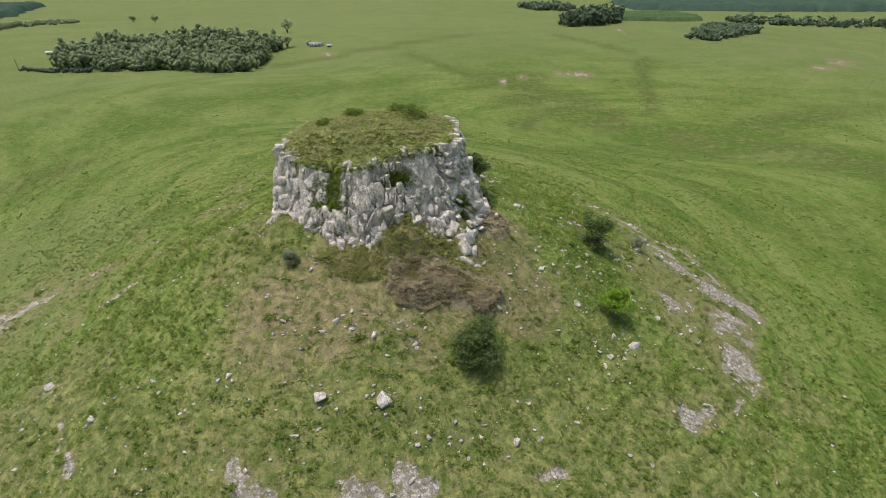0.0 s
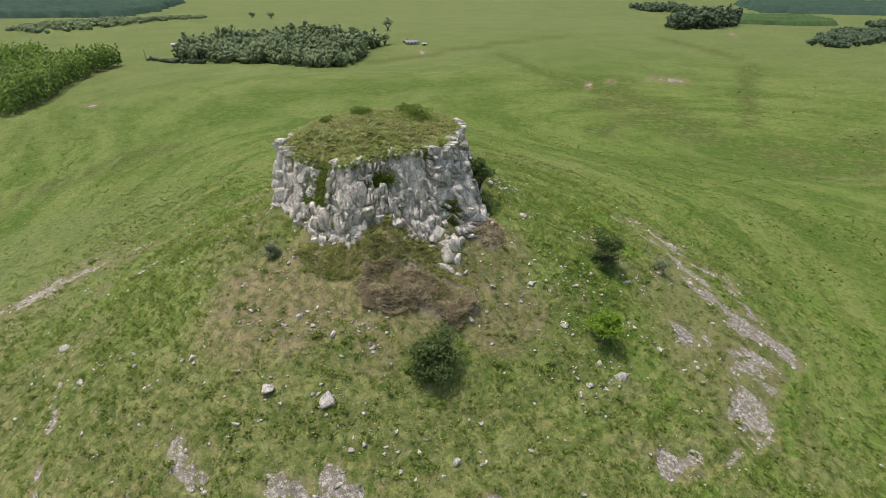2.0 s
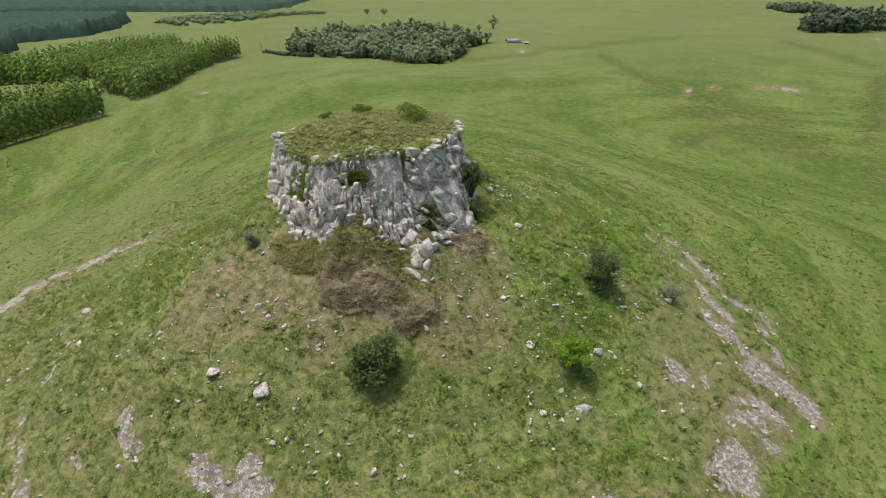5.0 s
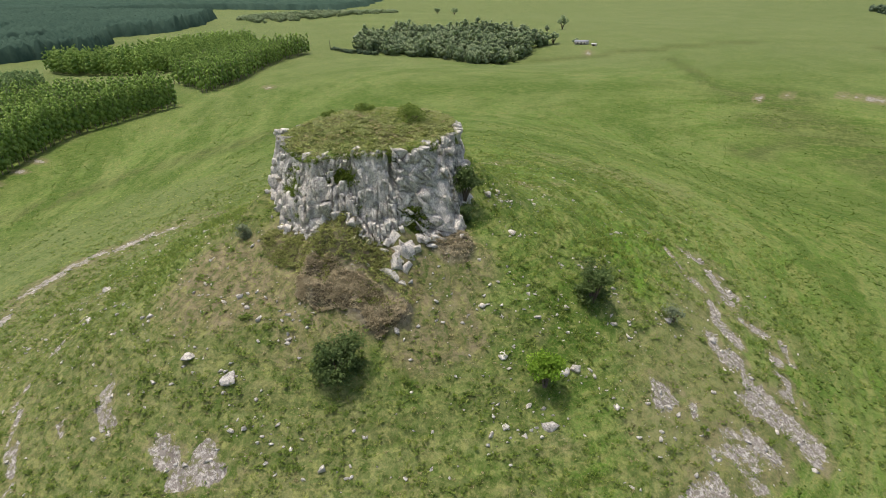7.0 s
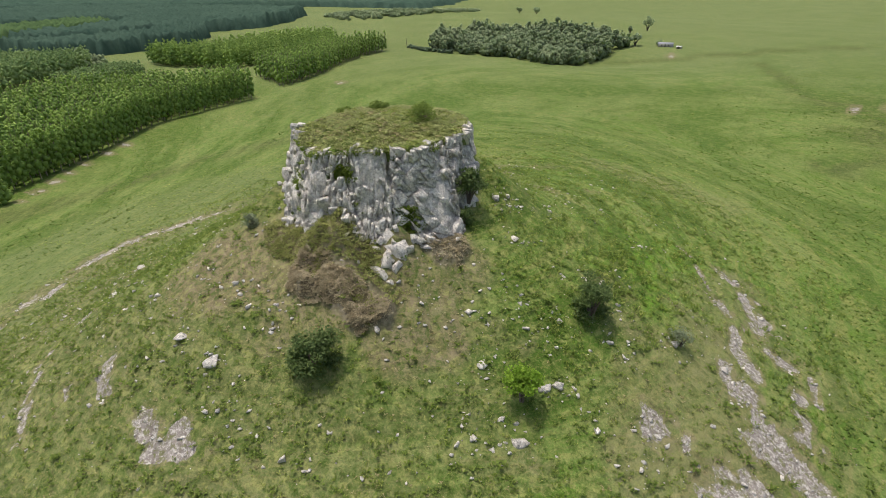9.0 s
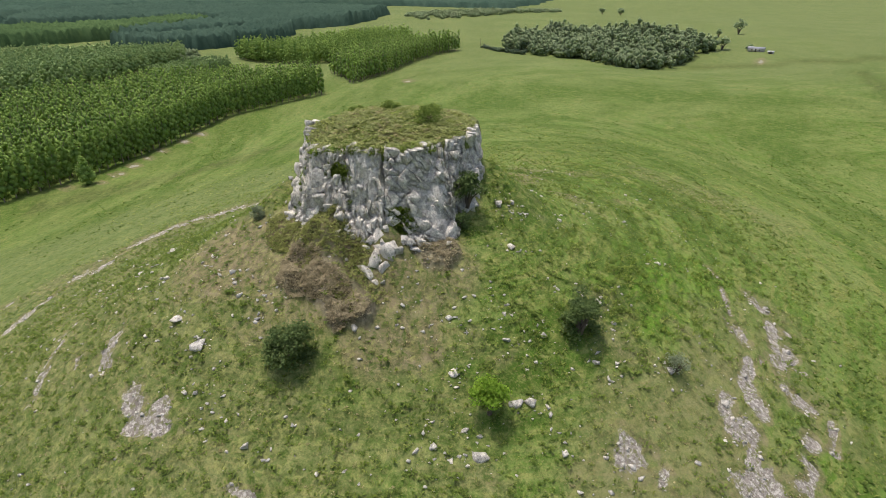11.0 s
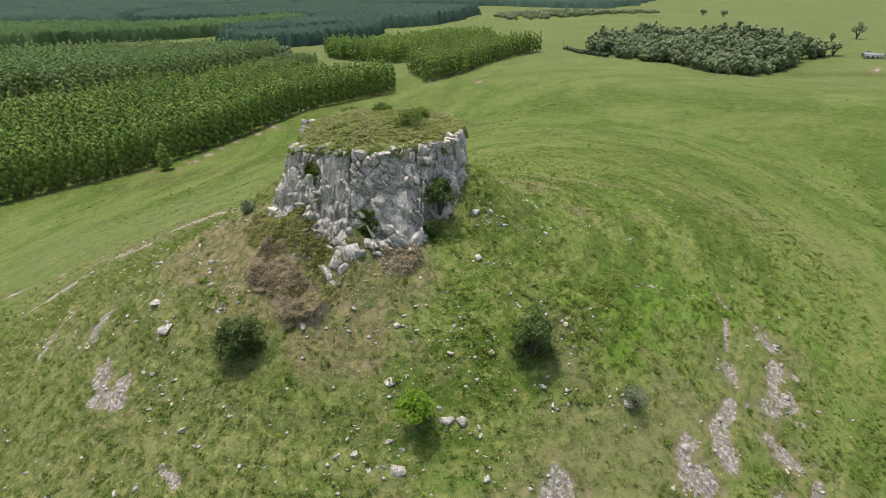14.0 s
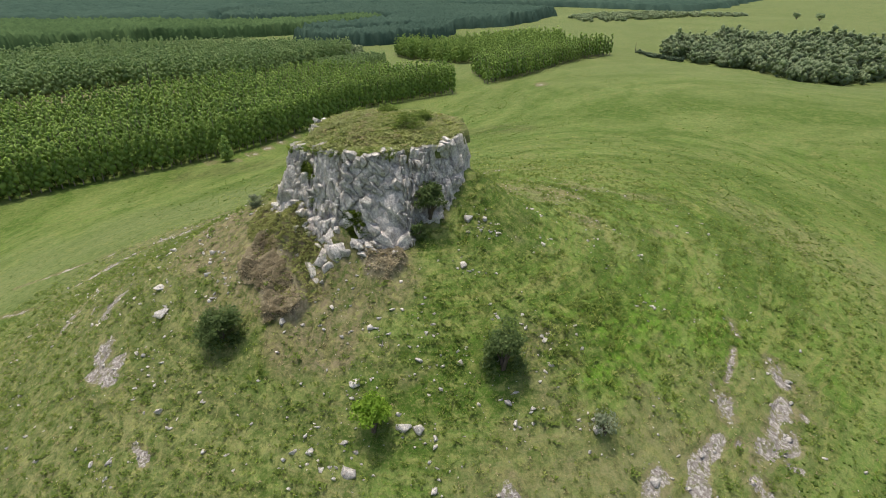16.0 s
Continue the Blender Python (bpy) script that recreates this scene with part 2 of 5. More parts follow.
CHANNELS = [
    (21, ((31, 300), (52, 262), (75, 232), (100, 208), (122, 185), (140, 165), (175, 150))), (8, ((100, 208), (125, 222), (160, 230))), (5, ((31, 300), (24, 290), (0, 330), (-30, 420))),
    (6, ((92, 246), (104, 300), (120, 350), (90, 480))), (9, ((-140, 420), (-60, 470), (20, 520))), (7, ((60, 266), (40, 240), (30, 225))),
    (10, ((-160, 40), (-150, 75), (-140, 110), (-120, 150))),
]


def damp_at(x, y):
    """Darker, rushy ground along the hollows."""
    x, y = np.asarray(x, float), np.asarray(y, float)
    out = np.zeros(np.broadcast(x, y).shape)
    wob = 1.6 * (fbm(x / 22.0, y / 22.0, 121, 4) - 0.5)
    for half, line in CHANNELS:
        for a, b in zip(line, line[1:]):
            out = np.maximum(out, 0.9 * smooth(1.3, 0.3, near_line(x, y, a, b) / half + wob))
    return out


# ---------------------------------------------------------------- making meshes
def raw_mesh(name, verts, faces, shade=True):
    """A mesh from arrays: verts (n, 3), faces (m, 3) or (m, 4)."""
    verts, faces = np.asarray(verts, np.float32), np.asarray(faces, np.int32)
    me = bpy.data.meshes.new(name)
    k = faces.shape[1]
    me.vertices.add(len(verts))
    me.vertices.foreach_set("co", verts.ravel())
    me.loops.add(faces.size)
    me.loops.foreach_set("vertex_index", faces.ravel())
    me.polygons.add(len(faces))
    me.polygons.foreach_set("loop_start", np.arange(0, faces.size, k, dtype=np.int32))
    if shade:
        me.polygons.foreach_set("use_smooth", np.ones(len(faces), bool))
    me.update(calc_edges=True)
    return me


def place(name, verts, faces, material, parent=None, label="", shade=True):
    """One mesh object; under a thing it is a part."""
    me = raw_mesh(name, verts, faces, shade)
    me.materials.append(material)
    ob = new(name, me)
    ob.parent = parent
    if label:
        ob["label"] = label
    return ob


def part(name, bm, material, parent, label=""):
    me = bpy.data.meshes.new(name)
    bm.to_mesh(me)
    bm.free()
    me.materials.append(material)
    ob = new(name, me)
    ob.parent = parent
    if label:
        ob["label"] = label
    return ob


def give(me, key, values):
    me.attributes.new(key, "FLOAT", "POINT").data.foreach_set("value", np.asarray(values, np.float32))


def joined(chunks):
    """Many (verts, faces) in one."""
    vs, fs, n = [], [], 0
    for v, f in chunks:
        vs.append(v)
        fs.append(np.asarray(f) + n)
        n += len(v)
    return np.concatenate(vs), np.concatenate(fs)


def tube(points, radii, sides=6):
    """A tapered limb along points."""
    points = np.asarray(points, float)
    verts, faces = [], []
    for k, (p, r) in enumerate(zip(points, radii)):
        way = points[min(k + 1, len(points) - 1)] - points[max(k - 1, 0)]
        way = way / np.linalg.norm(way)
        side = np.cross(way, (0.3, 0.9, 0.1))
        side /= np.linalg.norm(side)
        other = np.cross(way, side)
        for j in range(sides):
            a = 2 * math.pi * j / sides
            verts.append(p + r * (math.cos(a) * side + math.sin(a) * other))
    for k in range(len(points) - 1):
        for j in range(sides):
            a, b = k * sides + j, k * sides + (j + 1) % sides
            faces.append((a, b, b + sides, a + sides))
    return np.array(verts), np.array(faces)


def leaves(rng, centres, sizes, flat=0.5, long=1.5):
    """A diamond leaf or spray at each centre, turned at random; flat: how much they face upwards."""
    n = len(centres)
    up = rng.normal(size=(n, 3))
    up[:, 2] = np.abs(up[:, 2]) + flat
    up /= np.linalg.norm(up, axis=1)[:, None]
    side = np.cross(up, rng.normal(size=(n, 3)))
    side /= np.linalg.norm(side, axis=1)[:, None]
    other = np.cross(up, side)
    s = np.asarray(sizes)[:, None] * 0.5
    bend = up * s * 0.25
    verts = np.stack([centres + side * s * long, centres + other * s + bend, centres - side * s * long, centres - other * s + bend], 1)
    return verts.reshape(-1, 3), np.arange(4 * n).reshape(-1, 4)


def clumps(rng, centres, sizes, squash=0.8, coarse=False):
    """A small ragged leafy mass at each centre; coarse: eight-sided, for far woods."""
    base, faces = EIGHT if coarse else ball(1)
    n = len(centres)
    v = base[None] * rng.uniform(0.62, 1.3, (n, len(base), 1)) * np.asarray(sizes)[:, None, None]
    v = v * (1, 1, squash) + np.asarray(centres)[:, None]
    return v.reshape(-1, 3), (faces[None] + (np.arange(n) * len(base))[:, None, None]).reshape(-1, 3)


BALL = {}
EIGHT = (np.array([(1.25, 0, 0), (0, 1.25, 0), (-1.25, 0, 0), (0, -1.25, 0), (0, 0, 1.25), (0, 0, -1.25)]), np.array([(0, 1, 4), (1, 2, 4), (2, 3, 4), (3, 0, 4), (1, 0, 5), (2, 1, 5), (3, 2, 5), (0, 3, 5)]))


def ball(sub):
    if sub not in BALL:
        bm = bmesh.new()
        bmesh.ops.create_icosphere(bm, subdivisions=sub, radius=1.0)
        BALL[sub] = (np.array([v.co[:] for v in bm.verts]), np.array([[v.index for v in f.verts] for f in bm.faces]))
        bm.free()
    return BALL[sub]


def hull(points, cuts=0, rough=0.0, seed=0):
    """The convex body of the points, its faces split and roughened if asked: a block with sharp broken edges."""
    bm = bmesh.new()
    for q in points:
        bm.verts.new(q)
    got = bmesh.ops.convex_hull(bm, input=bm.verts)
    bmesh.ops.delete(bm, geom=list({g for g in got["geom_interior"] + got["geom_unused"] if isinstance(g, bmesh.types.BMVert)}), context="VERTS")
    if cuts:
        bmesh.ops.subdivide_edges(bm, edges=bm.edges, cuts=cuts, use_grid_fill=True)
    bmesh.ops.triangulate(bm, faces=bm.faces)
    bm.verts.index_update()
    v = np.array([q.co[:] for q in bm.verts])
    f = np.array([[q.index for q in face.verts] for face in bm.faces])
    bm.free()
    if rough:
        mid = v.mean(0)
        out = v - mid
        n = fbm(v[:, 0] * 1.7 + 0.8 * v[:, 2] + seed, v[:, 1] * 1.7 + 0.9 * v[:, 2], seed, 4) - 0.5
        v = v + out / np.linalg.norm(out, axis=1)[:, None] * (2 * rough * n)[:, None]
    return v, f


def rock(rng, sx, sy, sz, n=22, cuts=2, rough=0.06):
    """A broken stone of uneven facets."""
    d = rng.normal(size=(n, 3))
    d /= np.linalg.norm(d, axis=1)[:, None]
    d = np.sign(d) * np.abs(d) ** 0.75
    return hull(d * rng.uniform(0.72, 1.0, (n, 1)) * (sx, sy, sz), cuts, rough * (sx + sy + sz) / 3, int(rng.integers(1000)))


def block(rng, w, d, h, cuts=3, rough=0.07):
    """A jointed block: a skewed box with chipped corners."""
    pts = []
    skew = rng.normal(0, 0.10, (2,))
    for a in (-1, 1):
        for b in (-1, 1):
            for c in (-1, 1):
                corner = np.array([a * w / 2, b * d / 2, c * h / 2]) * rng.uniform(0.82, 1.05, 3)
                corner[:2] += skew * c * h / 2
                for k in range(3):
                    q = corner.copy()
                    q[k] *= 1 - rng.uniform(0.05, 0.38)
                    pts.append(q)
    return hull(pts, cuts, rough, int(rng.integers(1000)))


def turned(v, rz=0.0, rx=0.0, ry=0.0):
    return v @ np.array(Euler((radians(rx), radians(ry), radians(rz))).to_matrix()).T


# ---------------------------------------------------------------- materials
class Nodes:
    """A small writer for node materials."""

    def __init__(self, name, rough=0.9, spec=0.25):
        self.m = bpy.data.materials.new(name)
        self.m.use_nodes = True
        self.t = self.m.node_tree
        self.p = self.t.nodes["Principled BSDF"]
        self.p.inputs["Roughness"].default_value = rough
        self.p.inputs["Specular IOR Level"].default_value = spec
        self.pos = self.t.nodes.new("ShaderNodeNewGeometry").outputs["Position"]

    def link(self, a, b):
        self.t.links.new(a, b)

    def scaled(self, by):
        n = self.t.nodes.new("ShaderNodeVectorMath")
        n.operation = "MULTIPLY"
        self.link(self.pos, n.inputs[0])
        n.inputs[1].default_value = by if isinstance(by, tuple) else (by, by, by)
        return n.outputs[0]

    def noise(self, scale, detail=4.0, rough=0.55, stretch=None, warp=0.0):
        n = self.t.nodes.new("ShaderNodeTexNoise")
        n.inputs["Scale"].default_value = scale
        n.inputs["Detail"].default_value, n.inputs["Roughness"].default_value = detail, rough
        n.inputs["Distortion"].default_value = warp
        self.link(self.scaled(stretch) if stretch else self.pos, n.inputs["Vector"])
        return n.outputs["Fac"]

    def ramp(self, value, *stops):
        n = self.t.nodes.new("ShaderNodeValToRGB")
        e = n.color_ramp.elements
        while len(e) < len(stops):
            e.new(0.5)
        for k, (at, c) in enumerate(stops):
            e[k].position = at
            e[k].color = (c, c, c, 1) if isinstance(c, (int, float)) else (*c, 1)
        self.link(value, n.inputs[0])
        return n.outputs["Color"]

    def mix(self, fac, a, b, kind="MIX"):
        n = self.t.nodes.new("ShaderNodeMix")
        n.data_type, n.blend_type = "RGBA", kind
        for v, s in ((fac, n.inputs[0]), (a, n.inputs[6]), (b, n.inputs[7])):
            if isinstance(v, (int, float)):
                s.default_value = v
            elif isinstance(v, tuple):
                s.default_value = (*v, 1)
            else:
                self.link(v, s)
        return n.outputs[2]

    def math(self, op, a, b=0.0):
        n = self.t.nodes.new("ShaderNodeMath")
        n.operation, n.use_clamp = op, op in ("ADD", "MULTIPLY", "SUBTRACT")
        for v, s in ((a, n.inputs[0]), (b, n.inputs[1])):
            if isinstance(v, (int, float)):
                s.default_value = v
            else:
                self.link(v, s)
        return n.outputs[0]

    def own(self, key):
        n = self.t.nodes.new("ShaderNodeAttribute")
        n.attribute_name = key
        return n.outputs["Fac"]

    def island(self):
        return self.t.nodes.new("ShaderNodeNewGeometry").outputs["Random Per Island"]

    def chance(self):
        return self.t.nodes.new("ShaderNodeObjectInfo").outputs["Random"]

    def bump(self, height, strength, distance):
        n = self.t.nodes.new("ShaderNodeBump")
        n.inputs["Strength"].default_value, n.inputs["Distance"].default_value = strength, distance
        self.link(height, n.inputs["Height"])
        self.link(n.outputs[0], self.p.inputs["Normal"])

    def done(self, colour, leafy=0.0):
        self.link(colour, self.p.inputs["Base Color"])
        if leafy:
            thin = self.t.nodes.new("ShaderNodeBsdfTranslucent")
            self.link(colour, thin.inputs[0])
            both = self.t.nodes.new("ShaderNodeMixShader")
            both.inputs[0].default_value = leafy
            self.link(self.p.outputs[0], both.inputs[1])
            self.link(thin.outputs[0], both.inputs[2])
            self.link(both.outputs[0], self.t.nodes["Material Output"].inputs[0])
        return self.m


def ground_material():
    m = Nodes("grassland", 0.95, 0.1)
    broad = m.noise(0.012, 4, 0.6, warp=0.6)
    middle = m.noise(0.07, 5, 0.6)
    tussock = m.noise(0.95, 5, 0.7)
    fine = m.noise(4.5, 4, 0.7)
    speck = m.noise(2.2, 3, 0.75)
    # cattle steps that run along the slope
    join = m.t.nodes.new("ShaderNodeCombineXYZ")
    apart = m.t.nodes.new("ShaderNodeSeparateXYZ")
    m.link(m.pos, apart.inputs[0])
    for k, (src, by) in enumerate(((m.own("level"), 0.62), (apart.outputs[0], 0.022), (apart.outputs[1], 0.022))):
        mul = m.t.nodes.new("ShaderNodeMath")
        mul.operation = "MULTIPLY"
        m.link(src, mul.inputs[0])
        mul.inputs[1].default_value = by
        m.link(mul.outputs[0], join.inputs[k])
    steps = m.t.nodes.new("ShaderNodeTexNoise")
    steps.inputs["Scale"].default_value, steps.inputs["Detail"].default_value, steps.inputs["Roughness"].default_value = 1.0, 5.0, 0.68
    m.link(join.outputs[0], steps.inputs["Vector"])
    steps = steps.outputs["Fac"]
    green = m.mix(m.ramp(broad, (0.42, 0.0), (0.58, 1.0)), (0.078, 0.160, 0.020), (0.128, 0.204, 0.042))
    green = m.mix(m.ramp(middle, (0.46, 0.0), (0.66, 0.7)), green, (0.173, 0.213, 0.071))
    green = m.mix(m.ramp(middle, (0.30, 0.8), (0.44, 0.0)), green, (0.093, 0.168, 0.022))
    green = m.mix(m.ramp(m.noise(0.022, 5, 0.65, warp=0.8), (0.50, 0.0), (0.62, 0.55)), green, (0.150, 0.165, 0.058))
    green = m.mix(m.ramp(m.noise(0.11, 5, 0.65, warp=0.5), (0.52, 0.0), (0.66, 0.60)), green, (0.088, 0.176, 0.016))
    along = m.t.nodes.new("ShaderNodeTexNoise")
    along.inputs["Scale"].default_value, along.inputs["Detail"].default_value, along.inputs["Roughness"].default_value = 6.0, 5.0, 0.62
    m.link(join.outputs[0], along.inputs["Vector"])
    along = along.outputs["Fac"]
    green = m.mix(m.ramp(along, (0.51, 0.0), (0.64, 0.65)), green, (0.084, 0.170, 0.012))
    green = m.mix(m.ramp(along, (0.38, 0.80), (0.50, 0.0)), green, (0.205, 0.218, 0.066))
    green = m.mix(m.own("lush"), green, (0.101, 0.207, 0.019))
    green = m.mix(m.math("MULTIPLY", m.own("rank"), m.ramp(m.noise(0.16, 5, 0.7), (0.30, 0.62), (0.62, 1.0))), green, (0.062, 0.118, 0.014))
    # distance haze mixed into the turf colour: duller green farther out
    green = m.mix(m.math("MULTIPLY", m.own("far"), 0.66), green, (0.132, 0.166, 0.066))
    green = m.mix(m.math("MULTIPLY", m.own("pale"), 0.12), green, (0.205, 0.235, 0.100))
    green = m.mix(m.own("damp"), green, (0.062, 0.086, 0.022))
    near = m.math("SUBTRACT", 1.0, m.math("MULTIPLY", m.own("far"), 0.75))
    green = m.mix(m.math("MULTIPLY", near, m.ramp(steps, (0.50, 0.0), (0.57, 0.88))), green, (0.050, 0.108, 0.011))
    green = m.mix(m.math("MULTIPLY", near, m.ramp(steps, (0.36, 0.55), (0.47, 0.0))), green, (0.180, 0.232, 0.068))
    green = m.mix(m.ramp(tussock, (0.53, 0.0), (0.62, 0.85)), green, (0.047, 0.085, 0.013))
    green = m.mix(m.ramp(m.noise(0.38, 5, 0.7), (0.52, 0.0), (0.64, 0.5)), green, (0.190, 0.213, 0.062))
    straw = m.mix(m.ramp(tussock, (0.38, 0.0), (0.62, 1.0)), (0.245, 0.197, 0.128), (0.130, 0.110, 0.060))
    straw = m.mix(m.ramp(m.noise(0.5, 4), (0.5, 0.0), (0.66, 0.5)), straw, (0.150, 0.150, 0.050))
    dry = m.math("MULTIPLY", m.own("dry"), m.ramp(m.noise(0.7, 5, 0.7), (0.28, 0.62), (0.52, 1.0)))
    halo = m.math("MULTIPLY", m.ramp(m.own("bare"), (0.02, 0.0), (0.24, 0.75)), m.ramp(m.noise(0.6, 5, 0.7), (0.36, 0.25), (0.56, 1.0)))
    turf = m.mix(m.math("MAXIMUM", dry, halo), green, straw)
    sward = m.noise(1.15, 5, 0.64, warp=0.5)
    turf = m.mix(m.math("MULTIPLY", m.ramp(sward, (0.36, 0.85), (0.51, 0.0)), m.own("rough")), turf, (0.050, 0.096, 0.013))
    turf = m.mix(m.math("MULTIPLY", m.ramp(sward, (0.54, 0.0), (0.64, 0.62)), m.own("rough")), turf, (0.262, 0.280, 0.090))
    turf = m.mix(m.ramp(fine, (0.50, 0.0), (0.66, 0.45)), turf, (0.285, 0.255, 0.105))
    turf = m.mix(m.math("MULTIPLY", m.ramp(speck, (0.56, 0.0), (0.66, 0.40)), m.own("rough")), turf, (0.036, 0.066, 0.008))
    turf = m.mix(m.math("MULTIPLY", m.ramp(m.noise(7.0, 3, 0.7), (0.53, 0.0), (0.65, 0.38)), m.own("rough")), turf, (0.044, 0.066, 0.012))
    mould = m.mix(m.ramp(m.noise(1.6, 5, 0.75), (0.40, 0.0), (0.60, 1.0)), (0.140, 0.120, 0.078), (0.315, 0.274, 0.190))
    turf = m.mix(m.math("MULTIPLY", m.own("earth"), m.ramp(m.noise(0.8, 5, 0.75), (0.30, 0.55), (0.50, 1.0))), turf, mould)
    soil = m.mix(m.ramp(m.noise(0.7, 6, 0.75), (0.40, 0.0), (0.60, 1.0)), (0.255, 0.234, 0.202), (0.168, 0.152, 0.130))
    soil = m.mix(m.ramp(m.noise(3.2, 5, 0.75), (0.50, 0.0), (0.60, 0.7)), soil, (0.120, 0.100, 0.082))
    soil = m.mix(m.ramp(m.noise(2.8, 6, 0.8), (0.49, 0.0), (0.57, 1.0)), soil, (0.440, 0.418, 0.370))
    soil = m.mix(m.math("MULTIPLY", m.own("pale"), m.ramp(m.noise(1.1, 5, 0.7), (0.40, 0.0), (0.64, 0.6))), soil, (0.420, 0.390, 0.335))
    soil = m.mix(m.ramp(m.noise(1.5, 4, 0.75), (0.51, 0.0), (0.60, 0.85)), soil, (0.135, 0.142, 0.052))
    torn = m.math("ADD", m.math("MULTIPLY", m.own("bare"), 0.52), m.math("ADD", m.math("MULTIPLY", m.noise(0.55, 8, 0.72, warp=0.4), 0.62), m.math("MULTIPLY", m.noise(2.1, 5, 0.75), 0.28)))
    torn = m.math("SUBTRACT", torn, m.ramp(m.noise(0.30, 4, 0.7), (0.50, 0.0), (0.62, 0.20)))
    gap = m.ramp(torn, (0.735, 0.0), (0.79, 1.0))
    m.bump(m.mix(0.4, tussock, fine), 0.8, 0.35)
    return m.done(m.mix(gap, turf, soil))


def rock_material(name, tone=1.0, ochre=0.2):
    m = Nodes(name, 0.9, 0.15)
    big, mid, small = m.noise(0.45, 5, 0.6), m.noise(1.9, 6, 0.72), m.noise(8, 4, 0.7)
    streak = m.noise(1.3, 5, 0.7, stretch=(1.6, 1.6, 0.8), warp=0.6)
    c = m.mix(m.ramp(big, (0.38, 0.0), (0.62, 1.0)), (0.900 * tone, 0.850 * tone, 0.740 * tone), (0.760 * tone, 0.720 * tone, 0.625 * tone))
    each = m.math("FRACT", m.math("ADD", m.chance(), m.island()))
    c = m.mix(m.ramp(each, (0.0, 0.0), (1.0, 0.75)), c, (0.640 * tone, 0.605 * tone, 0.530 * tone))
    c = m.mix(m.ramp(m.noise(1.1, 6, 0.78), (0.48, 0.0), (0.58, 0.62)), c, (0.270, 0.258, 0.228))
    c = m.mix(m.ramp(streak, (0.53, 0.0), (0.61, 0.45)), c, (0.300, 0.284, 0.250))
    c = m.mix(m.ramp(mid, (0.54, 0.0), (0.62, 0.9)), c, (0.860 * tone, 0.825 * tone, 0.730 * tone))
    c = m.mix(m.ramp(m.noise(0.9, 4), (0.58, 0.0), (0.75, ochre)), c, (0.300, 0.230, 0.135))
    c = m.mix(m.ramp(m.noise(3.4, 6, 0.8), (0.52, 0.0), (0.62, 0.70)), c, (0.215, 0.206, 0.184))
    c = m.mix(m.ramp(small, (0.53, 0.0), (0.63, 0.60)), c, (0.140, 0.124, 0.110))
    c = m.mix(m.ramp(m.noise(5.0, 5, 0.8), (0.55, 0.0), (0.64, 0.70)), c, (0.900 * tone, 0.880 * tone, 0.820 * tone))
    relief = m.mix(0.5, mid, m.noise(6.0, 6, 0.8))
    m.bump(relief, 1.0, 0.32)
    return m.done(c)


def leaf_material(name, dark, light, leafy=0.22, trees=False, rough=0.7, spec=0.2):
    m = Nodes(name, rough, spec)
    c = m.mix(m.own("tone") if trees else m.island(), dark, light)
    c = m.mix(m.ramp(m.noise(0.35, 3), (0.4, 0.0), (0.7, 0.5)), c, light)
    return m.done(c, leafy)


def bark_material(name, a, b):
    m = Nodes(name, 0.9, 0.15)
    v = m.noise(3.0, 5, 0.7, stretch=(2.5, 2.5, 0.5))
    m.bump(v, 0.5, 0.05)
    return m.done(m.mix(m.ramp(v, (0.4, 0.0), (0.65, 1.0)), a, b))


GRASS = ground_material()
ROCK = rock_material("limestone", 0.97, 0.38)
# limestone copy with darker colour, offsetting the bright sunlit tops of loose rocks
STONE = rock_material("dimmed_limestone", 0.90, 0.15)
TUFT = leaf_material("grass_blades", (0.088, 0.148, 0.016), (0.195, 0.265, 0.042), 0.45)
STRAW = leaf_material("dry_grass_blades", (0.240, 0.210, 0.095), (0.460, 0.410, 0.220), 0.5)
PALE_TUFT = leaf_material("sunlit_grass_blades", (0.165, 0.220, 0.040), (0.345, 0.390, 0.105), 0.55)
CAP_TUFT = leaf_material("long_pale_grass", (0.285, 0.330, 0.115), (0.440, 0.470, 0.200), 0.65)
TUSSOCK = leaf_material("tussock_blades", (0.100, 0.160, 0.024), (0.200, 0.270, 0.056), 0.5)
WEED = leaf_material("coarse_weeds", (0.084, 0.148, 0.020), (0.145, 0.215, 0.038), 0.5)
FERN = leaf_material("dead_bracken", (0.240, 0.208, 0.128), (0.520, 0.460, 0.305), 0.48)
FERN_GREEN = leaf_material("bracken", (0.175, 0.205, 0.052), (0.370, 0.390, 0.140), 0.52)
LEAF_DARK = leaf_material("dark_leaves", (0.066, 0.115, 0.034), (0.165, 0.225, 0.075), 0.5)
LEAF_BRIGHT = leaf_material("bright_leaves", (0.135, 0.265, 0.018), (0.270, 0.410, 0.050), 0.5)
LEAF_GREY = leaf_material("grey_leaves", (0.170, 0.215, 0.120), (0.320, 0.365, 0.230), 0.5)
LEAF_GUM = leaf_material("eucalyptus_leaves", (0.122, 0.225, 0.048), (0.370, 0.500, 0.120), 0.44, trees=True)
LEAF_FAR = leaf_material("plantation_leaves", (0.150, 0.245, 0.088), (0.340, 0.450, 0.175), 0.48, trees=True)
LEAF_DULL = leaf_material("dull_far_leaves", (0.088, 0.142, 0.082), (0.185, 0.245, 0.140), 0.5, trees=True)
CANOPY_GREEN = leaf_material("closed_canopy", (0.040, 0.080, 0.032), (0.100, 0.160, 0.064), 0.2, trees=True, rough=1.0, spec=0.0)
# far crowns: distance haze painted into the leaf colour as a blue tint
CANOPY_HAZE = leaf_material("hazed_canopy", (0.034, 0.067, 0.050), (0.074, 0.122, 0.086), 0.2, trees=True, rough=1.0, spec=0.0)
